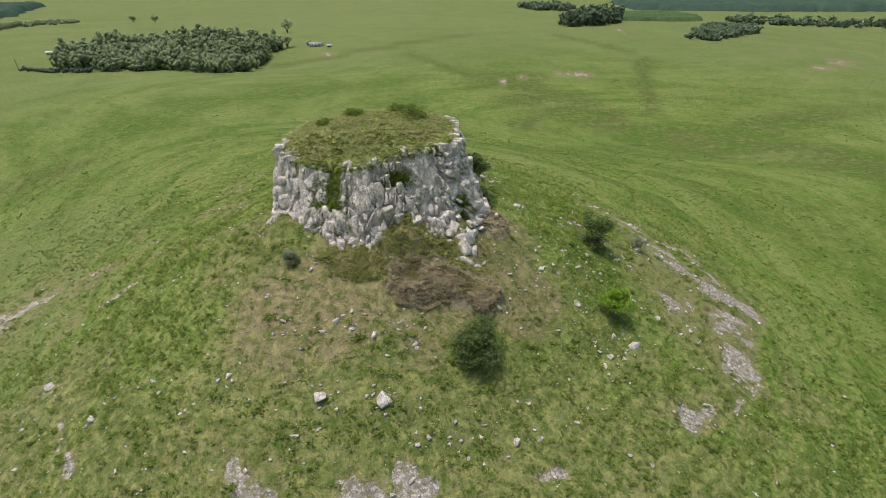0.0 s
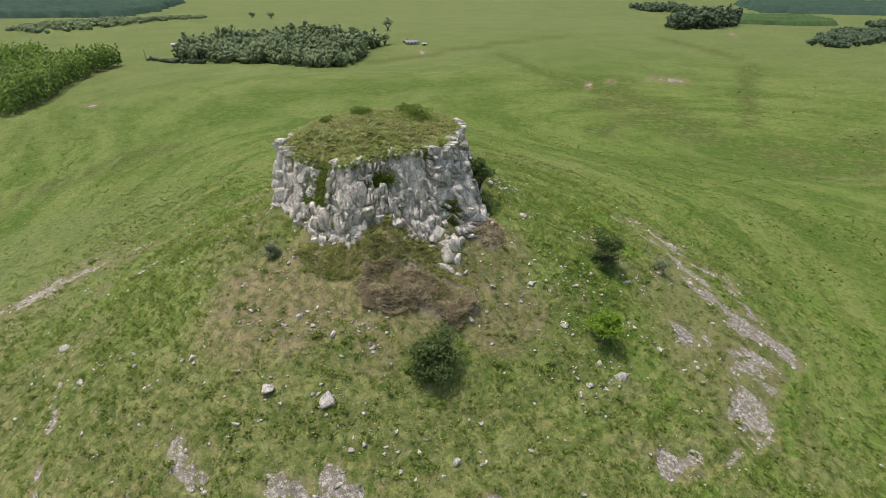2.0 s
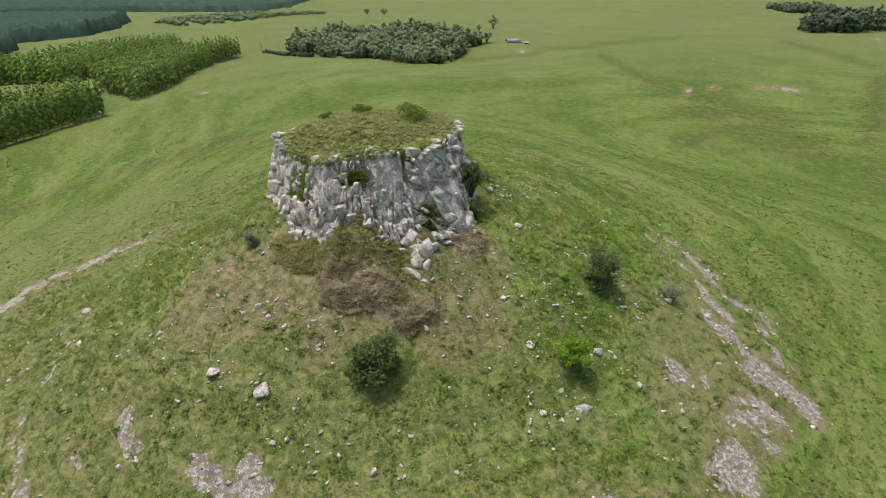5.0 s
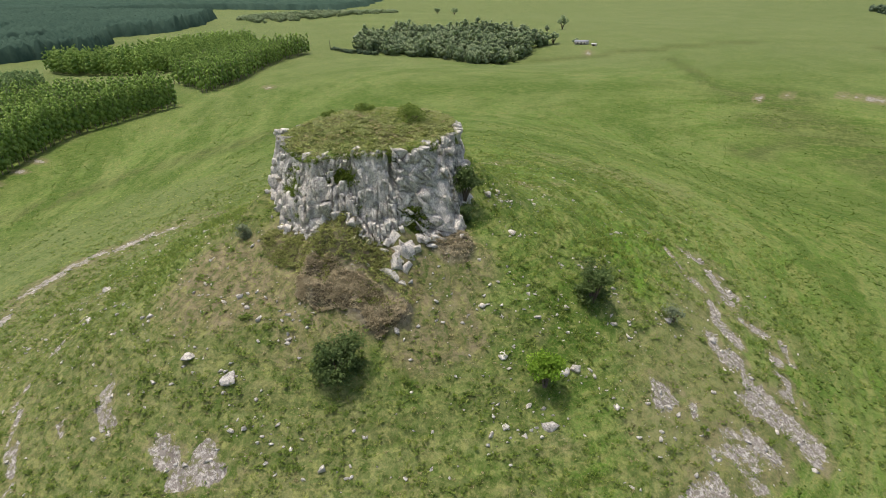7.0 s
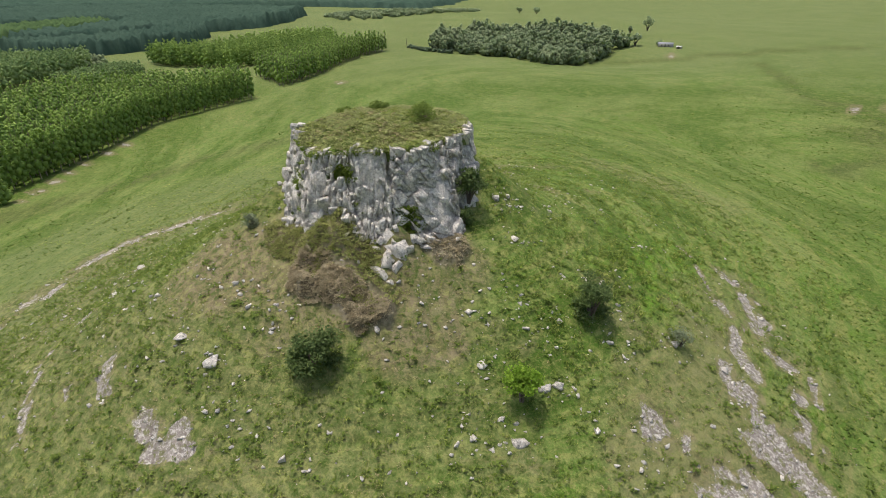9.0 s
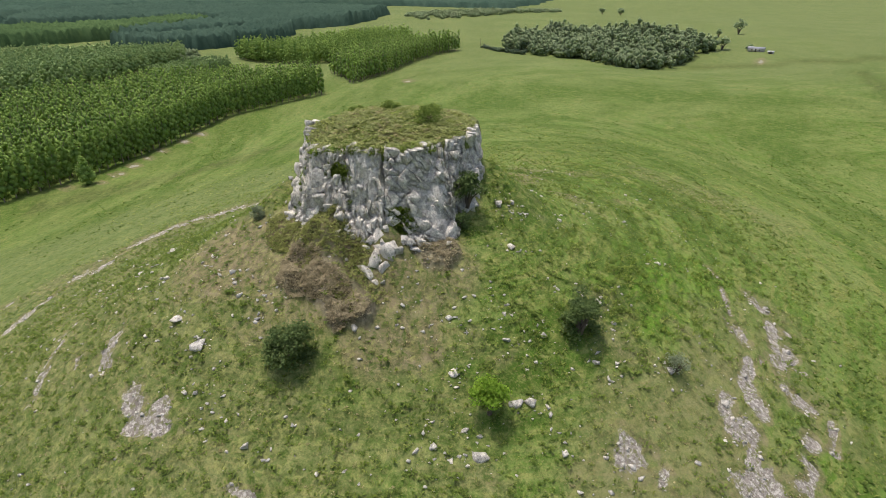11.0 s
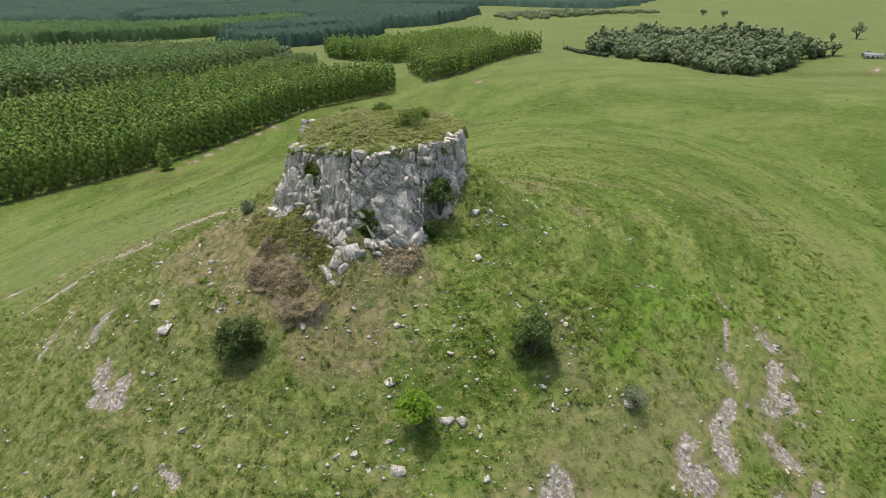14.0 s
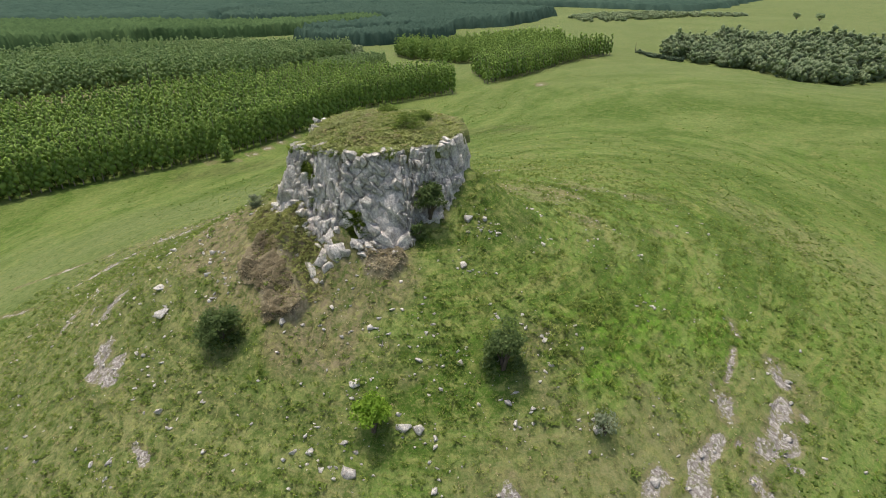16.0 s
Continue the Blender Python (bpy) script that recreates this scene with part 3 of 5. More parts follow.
LEAF_WOOD = leaf_material("woodland_leaves", (0.245, 0.325, 0.170), (0.360, 0.430, 0.240), 0.62, trees=True)
BARK = bark_material("bark", (0.16, 0.13, 0.10), (0.07, 0.055, 0.042))
BARK_PALE = bark_material("pale_bark", (0.36, 0.30, 0.23), (0.16, 0.125, 0.095))

# ---------------------------------------------------------------- the ground
def build_ground():
    around = 720
    rings = [0.0]
    step = 0.40
    while rings[-1] < 4600:
        if rings[-1] > 72:
            step *= 1.055
        rings.append(rings[-1] + step)
    r = np.array(rings[1:])
    a = np.arange(around) * 2 * math.pi / around
    x = CENTRE[0] + np.outer(r, np.cos(a))
    y = CENTRE[1] + np.outer(r, np.sin(a))
    x, y = np.r_[CENTRE[0], x.ravel()], np.r_[CENTRE[1], y.ravel()]
    z = ground_z(x, y)
    n = len(r)
    k = 1 + (np.arange(n - 1)[:, None] * around + np.arange(around)[None])
    k2 = 1 + (np.arange(n - 1)[:, None] * around + (np.arange(around)[None] + 1) % around)
    quads = np.stack([k, k + around, k2 + around, k2], -1).reshape(-1, 4)
    ob = place("ground", np.stack([x, y, z], 1), quads, GRASS)
    give(ob.data, "bare", bare_at(x, y))
    give(ob.data, "dry", dry_at(x, y))
    give(ob.data, "lush", lush_at(x, y))
    give(ob.data, "damp", damp_at(x, y))
    give(ob.data, "rank", rank_at(x, y))
    give(ob.data, "rough", rough_at(x, y))
    give(ob.data, "level", z)
    give(ob.data, "earth", earth_at(x, y))
    # amount of painted haze by distance, plus the paler western slope
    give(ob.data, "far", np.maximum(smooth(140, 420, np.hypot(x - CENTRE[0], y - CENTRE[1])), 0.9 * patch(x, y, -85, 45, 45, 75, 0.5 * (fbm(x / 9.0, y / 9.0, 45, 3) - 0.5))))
    give(ob.data, "pale", smooth(-38, -52, x))
    return tagged(ob, "rolling green pasture with bare eroded strips", "ground", kind="structure")


build_ground()

# ---------------------------------------------------------------- the butte
# degrees round the middle: radius of the rim, radius of the foot, height of the rim
RIM = [
    (0, 9.7, 11.4, 23.2), (20, 10.5, 11.5, 23.4), (40, 10.6, 11.6, 23.6), (80, 10.5, 11.5, 23.8), (120, 10.5, 11.5, 23.5),
    (160, 11.0, 12.0, 22.9), (190, 11.3, 12.3, 22.4), (206, 11.9, 13.2, 22.4), (218, 10.9, 13.0, 21.7), (228, 10.2, 12.4, 21.5),
    (245, 8.9, 12.0, 20.9), (256, 10.2, 12.9, 21.8), (271, 11.2, 12.7, 22.3), (280, 10.0, 12.0, 22.6), (290, 9.7, 12.0, 22.8),
    (300, 10.3, 12.3, 23.3), (319, 10.1, 12.7, 23.2), (337, 10.6, 13.7, 23.2), (346, 10.5, 14.4, 23.2), (353, 10.1, 13.6, 23.2),
]


def round_value(deg, column):
    at, v = [r[0] for r in RIM], [r[column] for r in RIM]
    return np.interp(np.asarray(deg) % 360, at, v, period=360)


def cap_z(x, y):
    """Height of the grassy top of the butte."""
    dx, dy = np.asarray(x) - CENTRE[0], np.asarray(y) - CENTRE[1]
    deg = np.degrees(np.arctan2(dy, dx))
    u = np.hypot(dx, dy) / round_value(deg, 1)
    rim = round_value(deg, 3)
    top = 24.7 + 0.5 * (fbm(dx / 3.5, dy / 3.5, 5, 3) - 0.5)
    return rim + (top - rim) * smooth(1.02, 0.30, u) ** 0.85 + 0.35 * (fbm(dx / 1.2, dy / 1.2, 6, 3) - 0.5)


def face_r(D, z):
    """Radius of the leaning face of the butte at an angle and a height."""
    top, foot, rim = round_value(D, 1), round_value(D, 2), round_value(D, 3)
    low = land(CENTRE[0] + foot * np.cos(np.radians(D)), CENTRE[1] + foot * np.sin(np.radians(D)))
    return foot + (top - foot) * np.clip((z - low) / (rim - low), -0.15, 1.05)


def hollows(D, z):
    """How deep the gullies, the chimney, the fern niche and the ledge are cut into the face."""
    cut = 1.3 * smooth(1.2, 0.3, np.abs(D - 249 + 1.5 * (z - 19)) / 8.0) * smooth(15.8, 18.6, z)
    cut = cut + 0.9 * smooth(1.2, 0.2, np.abs(D - 219.5) / 2.0) * smooth(15, 17, z)
    cut = cut + 1.1 * smooth(1.3, 0.3, np.abs(D - 317.6 + 0.45 * (z - 20) + 5.0 * (vnoise(z / 1.3, z * 0, 97) - 0.5)) / 1.7) * smooth(18.8, 20.2, z)
    cut = cut + 1.0 * smooth(1.2, 0.4, np.hypot((D - 324.5) / 5.2, (z - 15.0) / 1.7))
    return cut + 0.8 * smooth(1.15, 0.3, np.hypot((D - 288.0) / 7.5, (z - 20.6) / 0.8))


ARC = 0.2007                                      # metres of face to a degree


def clip(poly, n, c):
    """The part of a convex polygon where n . p <= c."""
    out = []
    for p, q in zip(poly, poly[1:] + poly[:1]):
        a, b = n[0] * p[0] + n[1] * p[1] - c, n[0] * q[0] + n[1] * q[1] - c
        if a <= 0:
            out.append(p)
        if (a < 0 < b) or (b < 0 < a):
            t = a / (a - b)
            out.append((p[0] + t * (q[0] - p[0]), p[1] + t * (q[1] - p[1])))
    return out


def joint_pattern(rng, lo, hi, base, ceil, slant, stretch, fine, coarse, chosen=()):
    """Blocks of a jointed face between two angles, split again and again along two sets of joints: polygons in metres along the face and height."""
    chosen = [(d * ARC, z, area) for d, z, area in chosen]
    todo = [[(lo * ARC, base), (hi * ARC, base), (hi * ARC, ceil), (lo * ARC, ceil)]]
    out = []
    while todo:
        poly = todo.pop()
        pts = np.array(poly)
        area = 0.5 * abs(sum(p[0] * q[1] - q[0] * p[1] for p, q in zip(poly, poly[1:] + poly[:1])))
        limit = fine + (coarse - fine) * rng.random() ** 2.2
        for x, z, most in chosen:
            if area < most and np.hypot(pts[:, 0].mean() - x, pts[:, 1].mean() - z) < 0.9 * math.sqrt(most):
                limit = max(limit, 0.6 * most)
        if area < limit:
            out.append(poly)
            continue
        a = slant + (rng.normal(0, 0.20) if rng.random() < 0.80 else rng.uniform(-0.8, 0.8))
        along, across = (math.cos(a), math.sin(a)), (-math.sin(a), math.cos(a))
        length, width = np.ptp(pts @ along), np.ptp(pts @ across)
        n = along if length > stretch * width * rng.uniform(0.85, 1.15) else across
        at = pts @ n
        c = at.min() + np.ptp(at) * rng.uniform(0.26, 0.74)
        for half in (clip(poly, n, c), clip(poly, (-n[0], -n[1]), -c)):
            if len(half) >= 3:
                todo.append(half)
    return out


def face_block(rng, poly, proud, plumb, gap):
    """One jointed block of the cliff: a sharp-edged prism whose front breaks into flat facets. Returns verts about the butte's middle, and faces."""
    poly = np.array(poly)
    mid = poly.mean(0)
    # corners stay sharp, edges wander
    ring = []
    for p, q in zip(poly, np.roll(poly, -1, 0)):
        n = max(1, int(round(np.hypot(*(q - p)) / 0.45)))
        ring += [p + (q - p) * k / n for k in range(n)]
    ring = np.array(ring)
    d = np.hypot(*(ring - mid).T)[:, None]
    ring = mid + (ring - mid) * np.clip(1 - gap / np.maximum(d, 0.1), 0.5, 1)
    wob = np.stack([fbm(ring[:, 0] * 1.9, ring[:, 1] * 1.9, 211, 3), fbm(ring[:, 0] * 1.9, ring[:, 1] * 1.9, 212, 3)], 1) - 0.5
    ring = ring + 0.55 * wob
    size = np.hypot(*(ring - mid).T).mean()
    m = len(ring)
    chip = rng.uniform(0.02, 0.07)
    layers, depths = [], []
    for scale, deep in ((1.0, -1.2), (1.0, -chip), (1.0 - chip / max(size, 0.3), 0.0), (0.68, 0.0), (0.36, 0.0)):
        layers.append(mid + (ring - mid) * scale)
        depths.append(np.full(m, deep))
    sz, dep = np.concatenate(layers + [mid[None]]), np.concatenate(depths + [[0.0]])
    u = sz - mid
    # flat facets: a few planes, the lowest of which shows
    front = np.full(len(sz), 9.0)
    for k in range(rng.integers(2, 5)):
        a = rng.uniform(0, 2 * math.pi)
        steep = abs(rng.normal(0, 0.30)) if k < 2 else rng.uniform(0.3, 1.0)
        front = np.minimum(front, 0.10 + steep * ((0.0 if k < 2 else rng.uniform(0.35, 0.8) * size) - (u[:, 0] * math.cos(a) + u[:, 1] * math.sin(a))))
    front = np.maximum(front, -0.6) + 0.22 * (fbm(sz[:, 0] * 1.4, sz[:, 1] * 1.4, 213, 4) - 0.5) + 0.035 * rng.normal(size=len(sz)) * (dep > -1.0)
    out = dep + proud + plumb * u[:, 1] + front * (dep > -1.0)
    D = sz[:, 0] / ARC
    R = face_r(D, np.full(len(D), mid[1])) + out - rng.uniform(-0.05, 0.40) * u[:, 1]
    v = np.stack([R * np.cos(np.radians(D)), R * np.sin(np.radians(D)), sz[:, 1]], 1)
    f = []
    for k in range(4):
        for j in range(m):
            a, b = k * m + j, k * m + (j + 1) % m
            f += [(a, b, b + m), (a, b + m, a + m)] if (j + k) % 2 else [(a, b, a + m), (b, b + m, a + m)]
    f += [(4 * m + j, 4 * m + (j + 1) % m, 5 * m) for j in range(m)]
    return v, np.array(f)


def build_butte():
    rng = np.random.default_rng(11)
    butte = new("rock_butte")
    butte.location = (*CENTRE, 0)
    tagged(butte, "weathered grey limestone butte with jointed cliffs and a grassy top", "rock outcrop")
    # the body behind the jointed blocks; coarse at the back
    deg = np.concatenate([100 + np.arange(54) * 1.5, 181 + np.arange(270) * 0.8, 397 + np.arange(42) * 1.5])
    na, nv = len(deg), 60
    v = np.linspace(0, 1, nv)
    D, V = np.meshgrid(deg, v, indexing="ij")
    S = np.radians(D) * 11.5
    rim = round_value(D, 3) + 0.4 * (fbm(S / 1.3, S * 0 + 3, 91, 3) - 0.5)
    foot = round_value(D, 2)
    low = land(CENTRE[0] + foot * np.cos(np.radians(D)), CENTRE[1] + foot * np.sin(np.radians(D))) - 1.3
    Z = low + (rim - low) * V
    seen = smooth(178, 190, D) * smooth(402, 392, D)
    crag = fbm(S / 1.4, Z / 2.2, 81, 4) - 0.5 + 0.5 * (np.abs(fbm(S / 0.7, Z / 1.0, 82, 3) - 0.5))
    R = face_r(D, Z) - 0.35 * seen + 1.1 * crag - hollows(D, Z)
    back = np.linspace(0, 1, 10)[1:]
    R = np.concatenate([R, R[:, -1:] - 0.12 - 2.6 * back[None]], 1)
    Z = np.concatenate([Z, Z[:, -1:] + 0.12 * np.sin(3 * back)[None] + 0.12 * (vnoise(S[:, -1:] / 0.5, 5 * back[None], 96) - 0.5)], 1)
    D = np.concatenate([D, np.repeat(D[:, -1:], 9, 1)], 1)
    nv += 9
    verts = np.stack([R * np.cos(np.radians(D)), R * np.sin(np.radians(D)), Z], -1).reshape(-1, 3)
    i, j = np.meshgrid(np.arange(na), np.arange(nv - 1), indexing="ij")
    i2 = (i + 1) % na
    quads = np.stack([i * nv + j, i2 * nv + j, i2 * nv + j + 1, i * nv + j + 1], -1).reshape(-1, 4)
    place("cliff", verts, quads, ROCK, butte, shade=False)

    # jointed blocks: upright columns in the west and middle, leaning slabs in the south-east, columns at the east end
    big = ((277, 18.4, 4.6), (306, 21.4, 2.2), (303, 16.6, 1.8), (312, 16.4, 1.8), (263, 20.8, 1.6), (255, 16.4, 1.6), (268, 15.8, 1.8), (208, 20.5, 2.2), (226, 19.4, 2.4), (290, 17.6, 1.6))
    leaning = ((330, 20.4, 2.6), (337, 18.0, 3.4), (344, 15.4, 4.0), (346, 20.6, 1.8))
    pattern = joint_pattern(rng, 184, 243, 9.0, 24.4, math.pi / 2 + 0.05, 3.1, 0.26, 2.2, big)
    pattern += joint_pattern(rng, 243.2, 317.9, 9.0, 24.4, math.pi / 2 + 0.05, 2.4, 0.16, 1.5, big)
    pattern += joint_pattern(rng, 318.1, 353, 9.0, 24.0, -0.80, 1.7, 0.25, 2.4, leaning)
    pattern += joint_pattern(rng, 353.2, 400, 10.0, 24.6, math.pi / 2 - 0.05, 2.4, 0.25, 2.2)
    small = []
    for poly in pattern:
        c = np.mean(poly, axis=0)
        d, zc = c[0] / ARC, c[1]
        rim_z = float(round_value(d, 3)) + 1.3 * (float(vnoise(d / 3.6, 0.5, 92)) - 0.5)
        x, y = CENTRE[0] + face_r(d, zc) * math.cos(radians(d)), CENTRE[1] + face_r(d, zc) * math.sin(radians(d))
        low = float(ground_z(x, y)) - 0.7
        poly = clip(clip(poly, (0, 1), rim_z), (0, -1), -low)
        if len(poly) < 3 or float(hollows(d, zc)) > 0.62:
            continue
        area = 0.5 * abs(sum(p[0] * q[1] - q[0] * p[1] for p, q in zip(poly, poly[1:] + poly[:1])))
        if area < 0.05:
            continue
        proud = rng.normal(0.0, 0.20) * (0.6 if area > 2.0 else 1.0) + 1.9 * (float(fbm(c[0] / 2.1, zc / 6.0, 216, 2)) - 0.5) + 0.30 * smooth(3.0, 0.0, zc - low - 0.7) - 0.6 * float(hollows(d, zc))
        v, f = face_block(rng, poly, proud, rng.normal(0.03, 0.07), rng.uniform(0.012, 0.04) if rng.random() < 0.78 else rng.uniform(0.06, 0.13))
        if area > 0.42:
            place("rock_block", v, f, ROCK, butte, shade=False)
        else:
            small.append((v, f))
    chips = place("rubble", *joined(small), ROCK, butte, "small jointed blocks wedged between the larger ones", shade=False)
    tagged(chips, kind="stuff")
    # loosened blocks at the foot
    for k in range(64):
        d = rng.uniform(186, 392)
        r0 = float(round_value(d, 2))
        r = r0 + rng.uniform(-0.2, 0.9)
        x, y = CENTRE[0] + r * math.cos(radians(d)), CENTRE[1] + r * math.sin(radians(d))
        w = 0.3 + 0.7 * rng.random() ** 2
        v, f = block(rng, w, w * rng.uniform(0.7, 1.2), w * rng.uniform(0.6, 1.3), 2, 0.07)
        v = turned(turned(v, 0, rng.normal(0, 22), rng.normal(0, 22)), rng.uniform(0, 360))
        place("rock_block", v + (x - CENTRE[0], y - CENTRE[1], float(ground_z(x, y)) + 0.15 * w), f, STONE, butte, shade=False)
    # ragged stacks that crown the west tower and the north-east corner
    for d, w, h, up in ((202, 0.8, 0.9, -0.2), (205, 0.9, 1.1, -0.1), (209, 0.7, 0.8, -0.15), (212.5, 0.8, 0.8, -0.3), (206.5, 0.5, 0.45, 0.5), (200, 0.5, 0.5, 0.2), (21, 0.8, 0.8, -0.35), (26, 0.8, 0.9, -0.25), (31, 0.9, 0.8, -0.35), (37, 0.7, 0.8, -0.3), (27.5, 0.5, 0.4, 0.3)):
        v, f = block(rng, w, 1.1, h, 2, 0.09)
        v = turned(turned(v, 0, rng.normal(0, 9), rng.normal(0, 10)), d + 90 + rng.normal(0, 15))
        r = float(round_value(d, 1)) - 0.25
        place("rock_block", v + (r * math.cos(radians(d)), r * math.sin(radians(d)), float(round_value(d, 3)) + up), f, ROCK, butte, shade=False)
    # grassy top
    nr = 46
    u = np.linspace(0, 1.0, nr) ** 0.8
    a = np.arange(240) * 1.5
    A, U = np.meshgrid(a, u, indexing="ij")
    rr = U * (round_value(A, 1) - 0.25 + 0.9 * smooth(35, 60, A) * smooth(205, 180, A) + 1.3 * (fbm(A / 5.0, A * 0, 33, 4) - 0.5))
    gx, gy = rr * np.cos(np.radians(A)), rr * np.sin(np.radians(A))
    gz = cap_z(gx + CENTRE[0], gy + CENTRE[1]) + 0.12 - 1.5 * smooth(0.965, 1.0, U)
    vv = np.stack([gx, gy, gz], -1).reshape(-1, 3)
    i, j = np.meshgrid(np.arange(240), np.arange(nr - 1), indexing="ij")
    i2 = (i + 1) % 240
    cap = place("grass_cap", vv, np.stack([i * nr + j, i * nr + j + 1, i2 * nr + j + 1, i2 * nr + j], -1).reshape(-1, 4), GRASS, butte, "tussocky dry green turf")
    give(cap.data, "bare", np.zeros(len(vv)))
    give(cap.data, "dry", np.clip(0.22 + 1.3 * (fbm(vv[:, 0] / 3.0, vv[:, 1] / 3.0, 35, 3) - 0.45), 0, 0.7))
    give(cap.data, "lush", np.zeros(len(vv)))
    give(cap.data, "level", vv[:, 2])
    give(cap.data, "rough", np.full(len(vv), 0.35))
    return butte


build_butte()


def on_ground(x, y, sink=0.0):
    return (x, y, float(ground_z(x, y)) - sink)


# Big loose blocks about the foot: x, y, z of the middle or None for the ground, sizes, turn.
BLOCKS = [
    (-11.2, 51.4, None, 0.9, 0.8, 0.8, 30), (-10.0, 51.2, None, 0.7, 0.6, 0.7, 70), (-12.4, 51.6, None, 0.8, 0.7, 0.8, 10), (-9.2, 50.9, None, 0.8, 0.6, 0.6, 50), (-13.3, 51.0, None, 0.6, 0.5, 0.6, 10), (-3.4, 51.6, None, 0.9, 0.6, 0.4, 60),
    (0.0, 54.9, 14.7, 1.9, 1.6, 1.3, 20), (1.3, 55.1, 13.5, 2.8, 1.9, 2.2, 35), (0.7, 53.5, 12.6, 2.3, 1.7, 2.0, -25), (0.9, 52.3, 11.7, 2.3, 1.4, 1.0, 10), (2.3, 52.3, 10.9, 1.2, 1.1, 1.4, 40), (2.0, 53.6, 12.2, 1.3, 1.1, 1.1, 70),
]
for k, (bx, by, bz, sx, sy, sz, turn) in enumerate(BLOCKS):
    rng = np.random.default_rng(300 + k)
    pieces = [(bx, by, float(ground_z(bx, by)) + 0.2 * sz if bz is None else bz, sx, sy, sz)]
    for _ in range(1):
        g = rng.uniform(0.3, 0.5)
        px, py = bx + rng.uniform(-0.8, 0.8) * sx, by + rng.uniform(-0.8, 0.8) * sy
        pieces.append((px, py, float(ground_z(px, py)) + 0.2 * sz * g, sx * g, sy * g * 1.1, sz * g))
    for px, py, pz, ax, ay, az in pieces:
        v, f = rock(rng, ax * 0.72, ay * 0.66, az * 0.70, 11, 2, 0.13)
        v = turned(turned(v, 0, rng.uniform(-34, 34), rng.uniform(-30, 30)), turn + rng.uniform(-25, 25))
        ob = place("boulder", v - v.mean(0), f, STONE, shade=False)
        ob.location = (px, py, pz)
        tagged(ob, "broken pale grey limestone block at the foot of the cliff", "boulder", "fallen blocks")

# Stones in the grass: x, y, half width.
STONES_A = [
    (-6.6, 36.4, 0.95), (-12.3, 36.4, 0.8), (-12.9, 41.8, 0.45), (-11.7, 42.9, 0.5), (-8.0, 41.8, 0.6), (-16.9, 42.8, 0.4), (-4.9, 43.4, 0.22),
    (-21.0, 38.3, 0.5), (-35.2, 38.3, 0.6), (-45.0, 45.7, 0.8), (-14.0, 33.3, 0.5), (-2.6, 34.1, 0.38), (-0.8, 34.4, 0.28), (2.0, 34.9, 0.35), (5.2, 35.2, 0.6),
    (20.4, 49.7, 0.95), (14.0, 52.4, 0.75), (6.1, 52.7, 0.5), (10.1, 55.4, 0.55), (12.2, 55.8, 0.35), (15.2, 58.3, 0.55), (19.6, 55.0, 0.75),
    (20.4, 56.1, 0.75), (16.0, 45.8, 0.5), (16.9, 47.2, 0.6),
]
STONES_B = [
    (17.9, 50.0, 0.5), (18.3, 59.2, 0.4), (21.9, 64.2, 0.5), (23.6, 64.0, 0.4), (17.2, 61.8, 0.5), (14.6, 67.3, 0.38), (8.3, 66.7, 0.6), (4.1, 71.4, 0.7),
    (3.5, 69.5, 0.85), (5.0, 70.4, 0.42), (6.6, 78.1, 0.4), (18.0, 70.8, 0.5), (26.9, 70.5, 0.75), (6.6, 28.8, 0.35), (8.9, 30.0, 0.35), (14.5, 53.7, 0.3),
    (18.7, 47.7, 0.4), (5.5, 72.5, 0.4), (-0.5, 81.2, 0.35), (16.3, 86.9, 0.35), (4.4, 47.9, 0.55), (24.9, 55.5, 0.5), (29.5, 55.5, 0.45), (31.8, 73.0, 0.7), (13.4, 60.0, 0.4),
]
for k, (bx, by, s) in enumerate(STONES_A + STONES_B):
    rng = np.random.default_rng(500 + k)
    v, f = rock(rng, s * rng.uniform(0.9, 1.25), s * rng.uniform(0.60, 0.95), s * rng.uniform(0.50, 0.80), 12, 2, 0.10)
    v = turned(v, rng.uniform(0, 180), rng.uniform(-20, 20), rng.uniform(-20, 20))
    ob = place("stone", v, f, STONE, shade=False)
    ob.location = on_ground(bx, by, -0.06 * s)
    tagged(ob, "pale lichen-spotted limestone lump in the grass", "stone", "stones on the hill")


def scatter(rng, count, keep, reach=74.0):
    """Points about the hill, kept with the chance that keep(x, y) gives."""
    r = reach * np.sqrt(rng.uniform(0.02, 1, count))
    a = rng.uniform(0, 2 * math.pi, count)
    x, y = CENTRE[0] + r * np.cos(a), CENTRE[1] + r * np.sin(a)
    deg = np.degrees(a)
    out = r > round_value(deg, 2) + 0.4
    ok = out & (rng.uniform(size=count) < keep(x, y))
    return x[ok], y[ok]


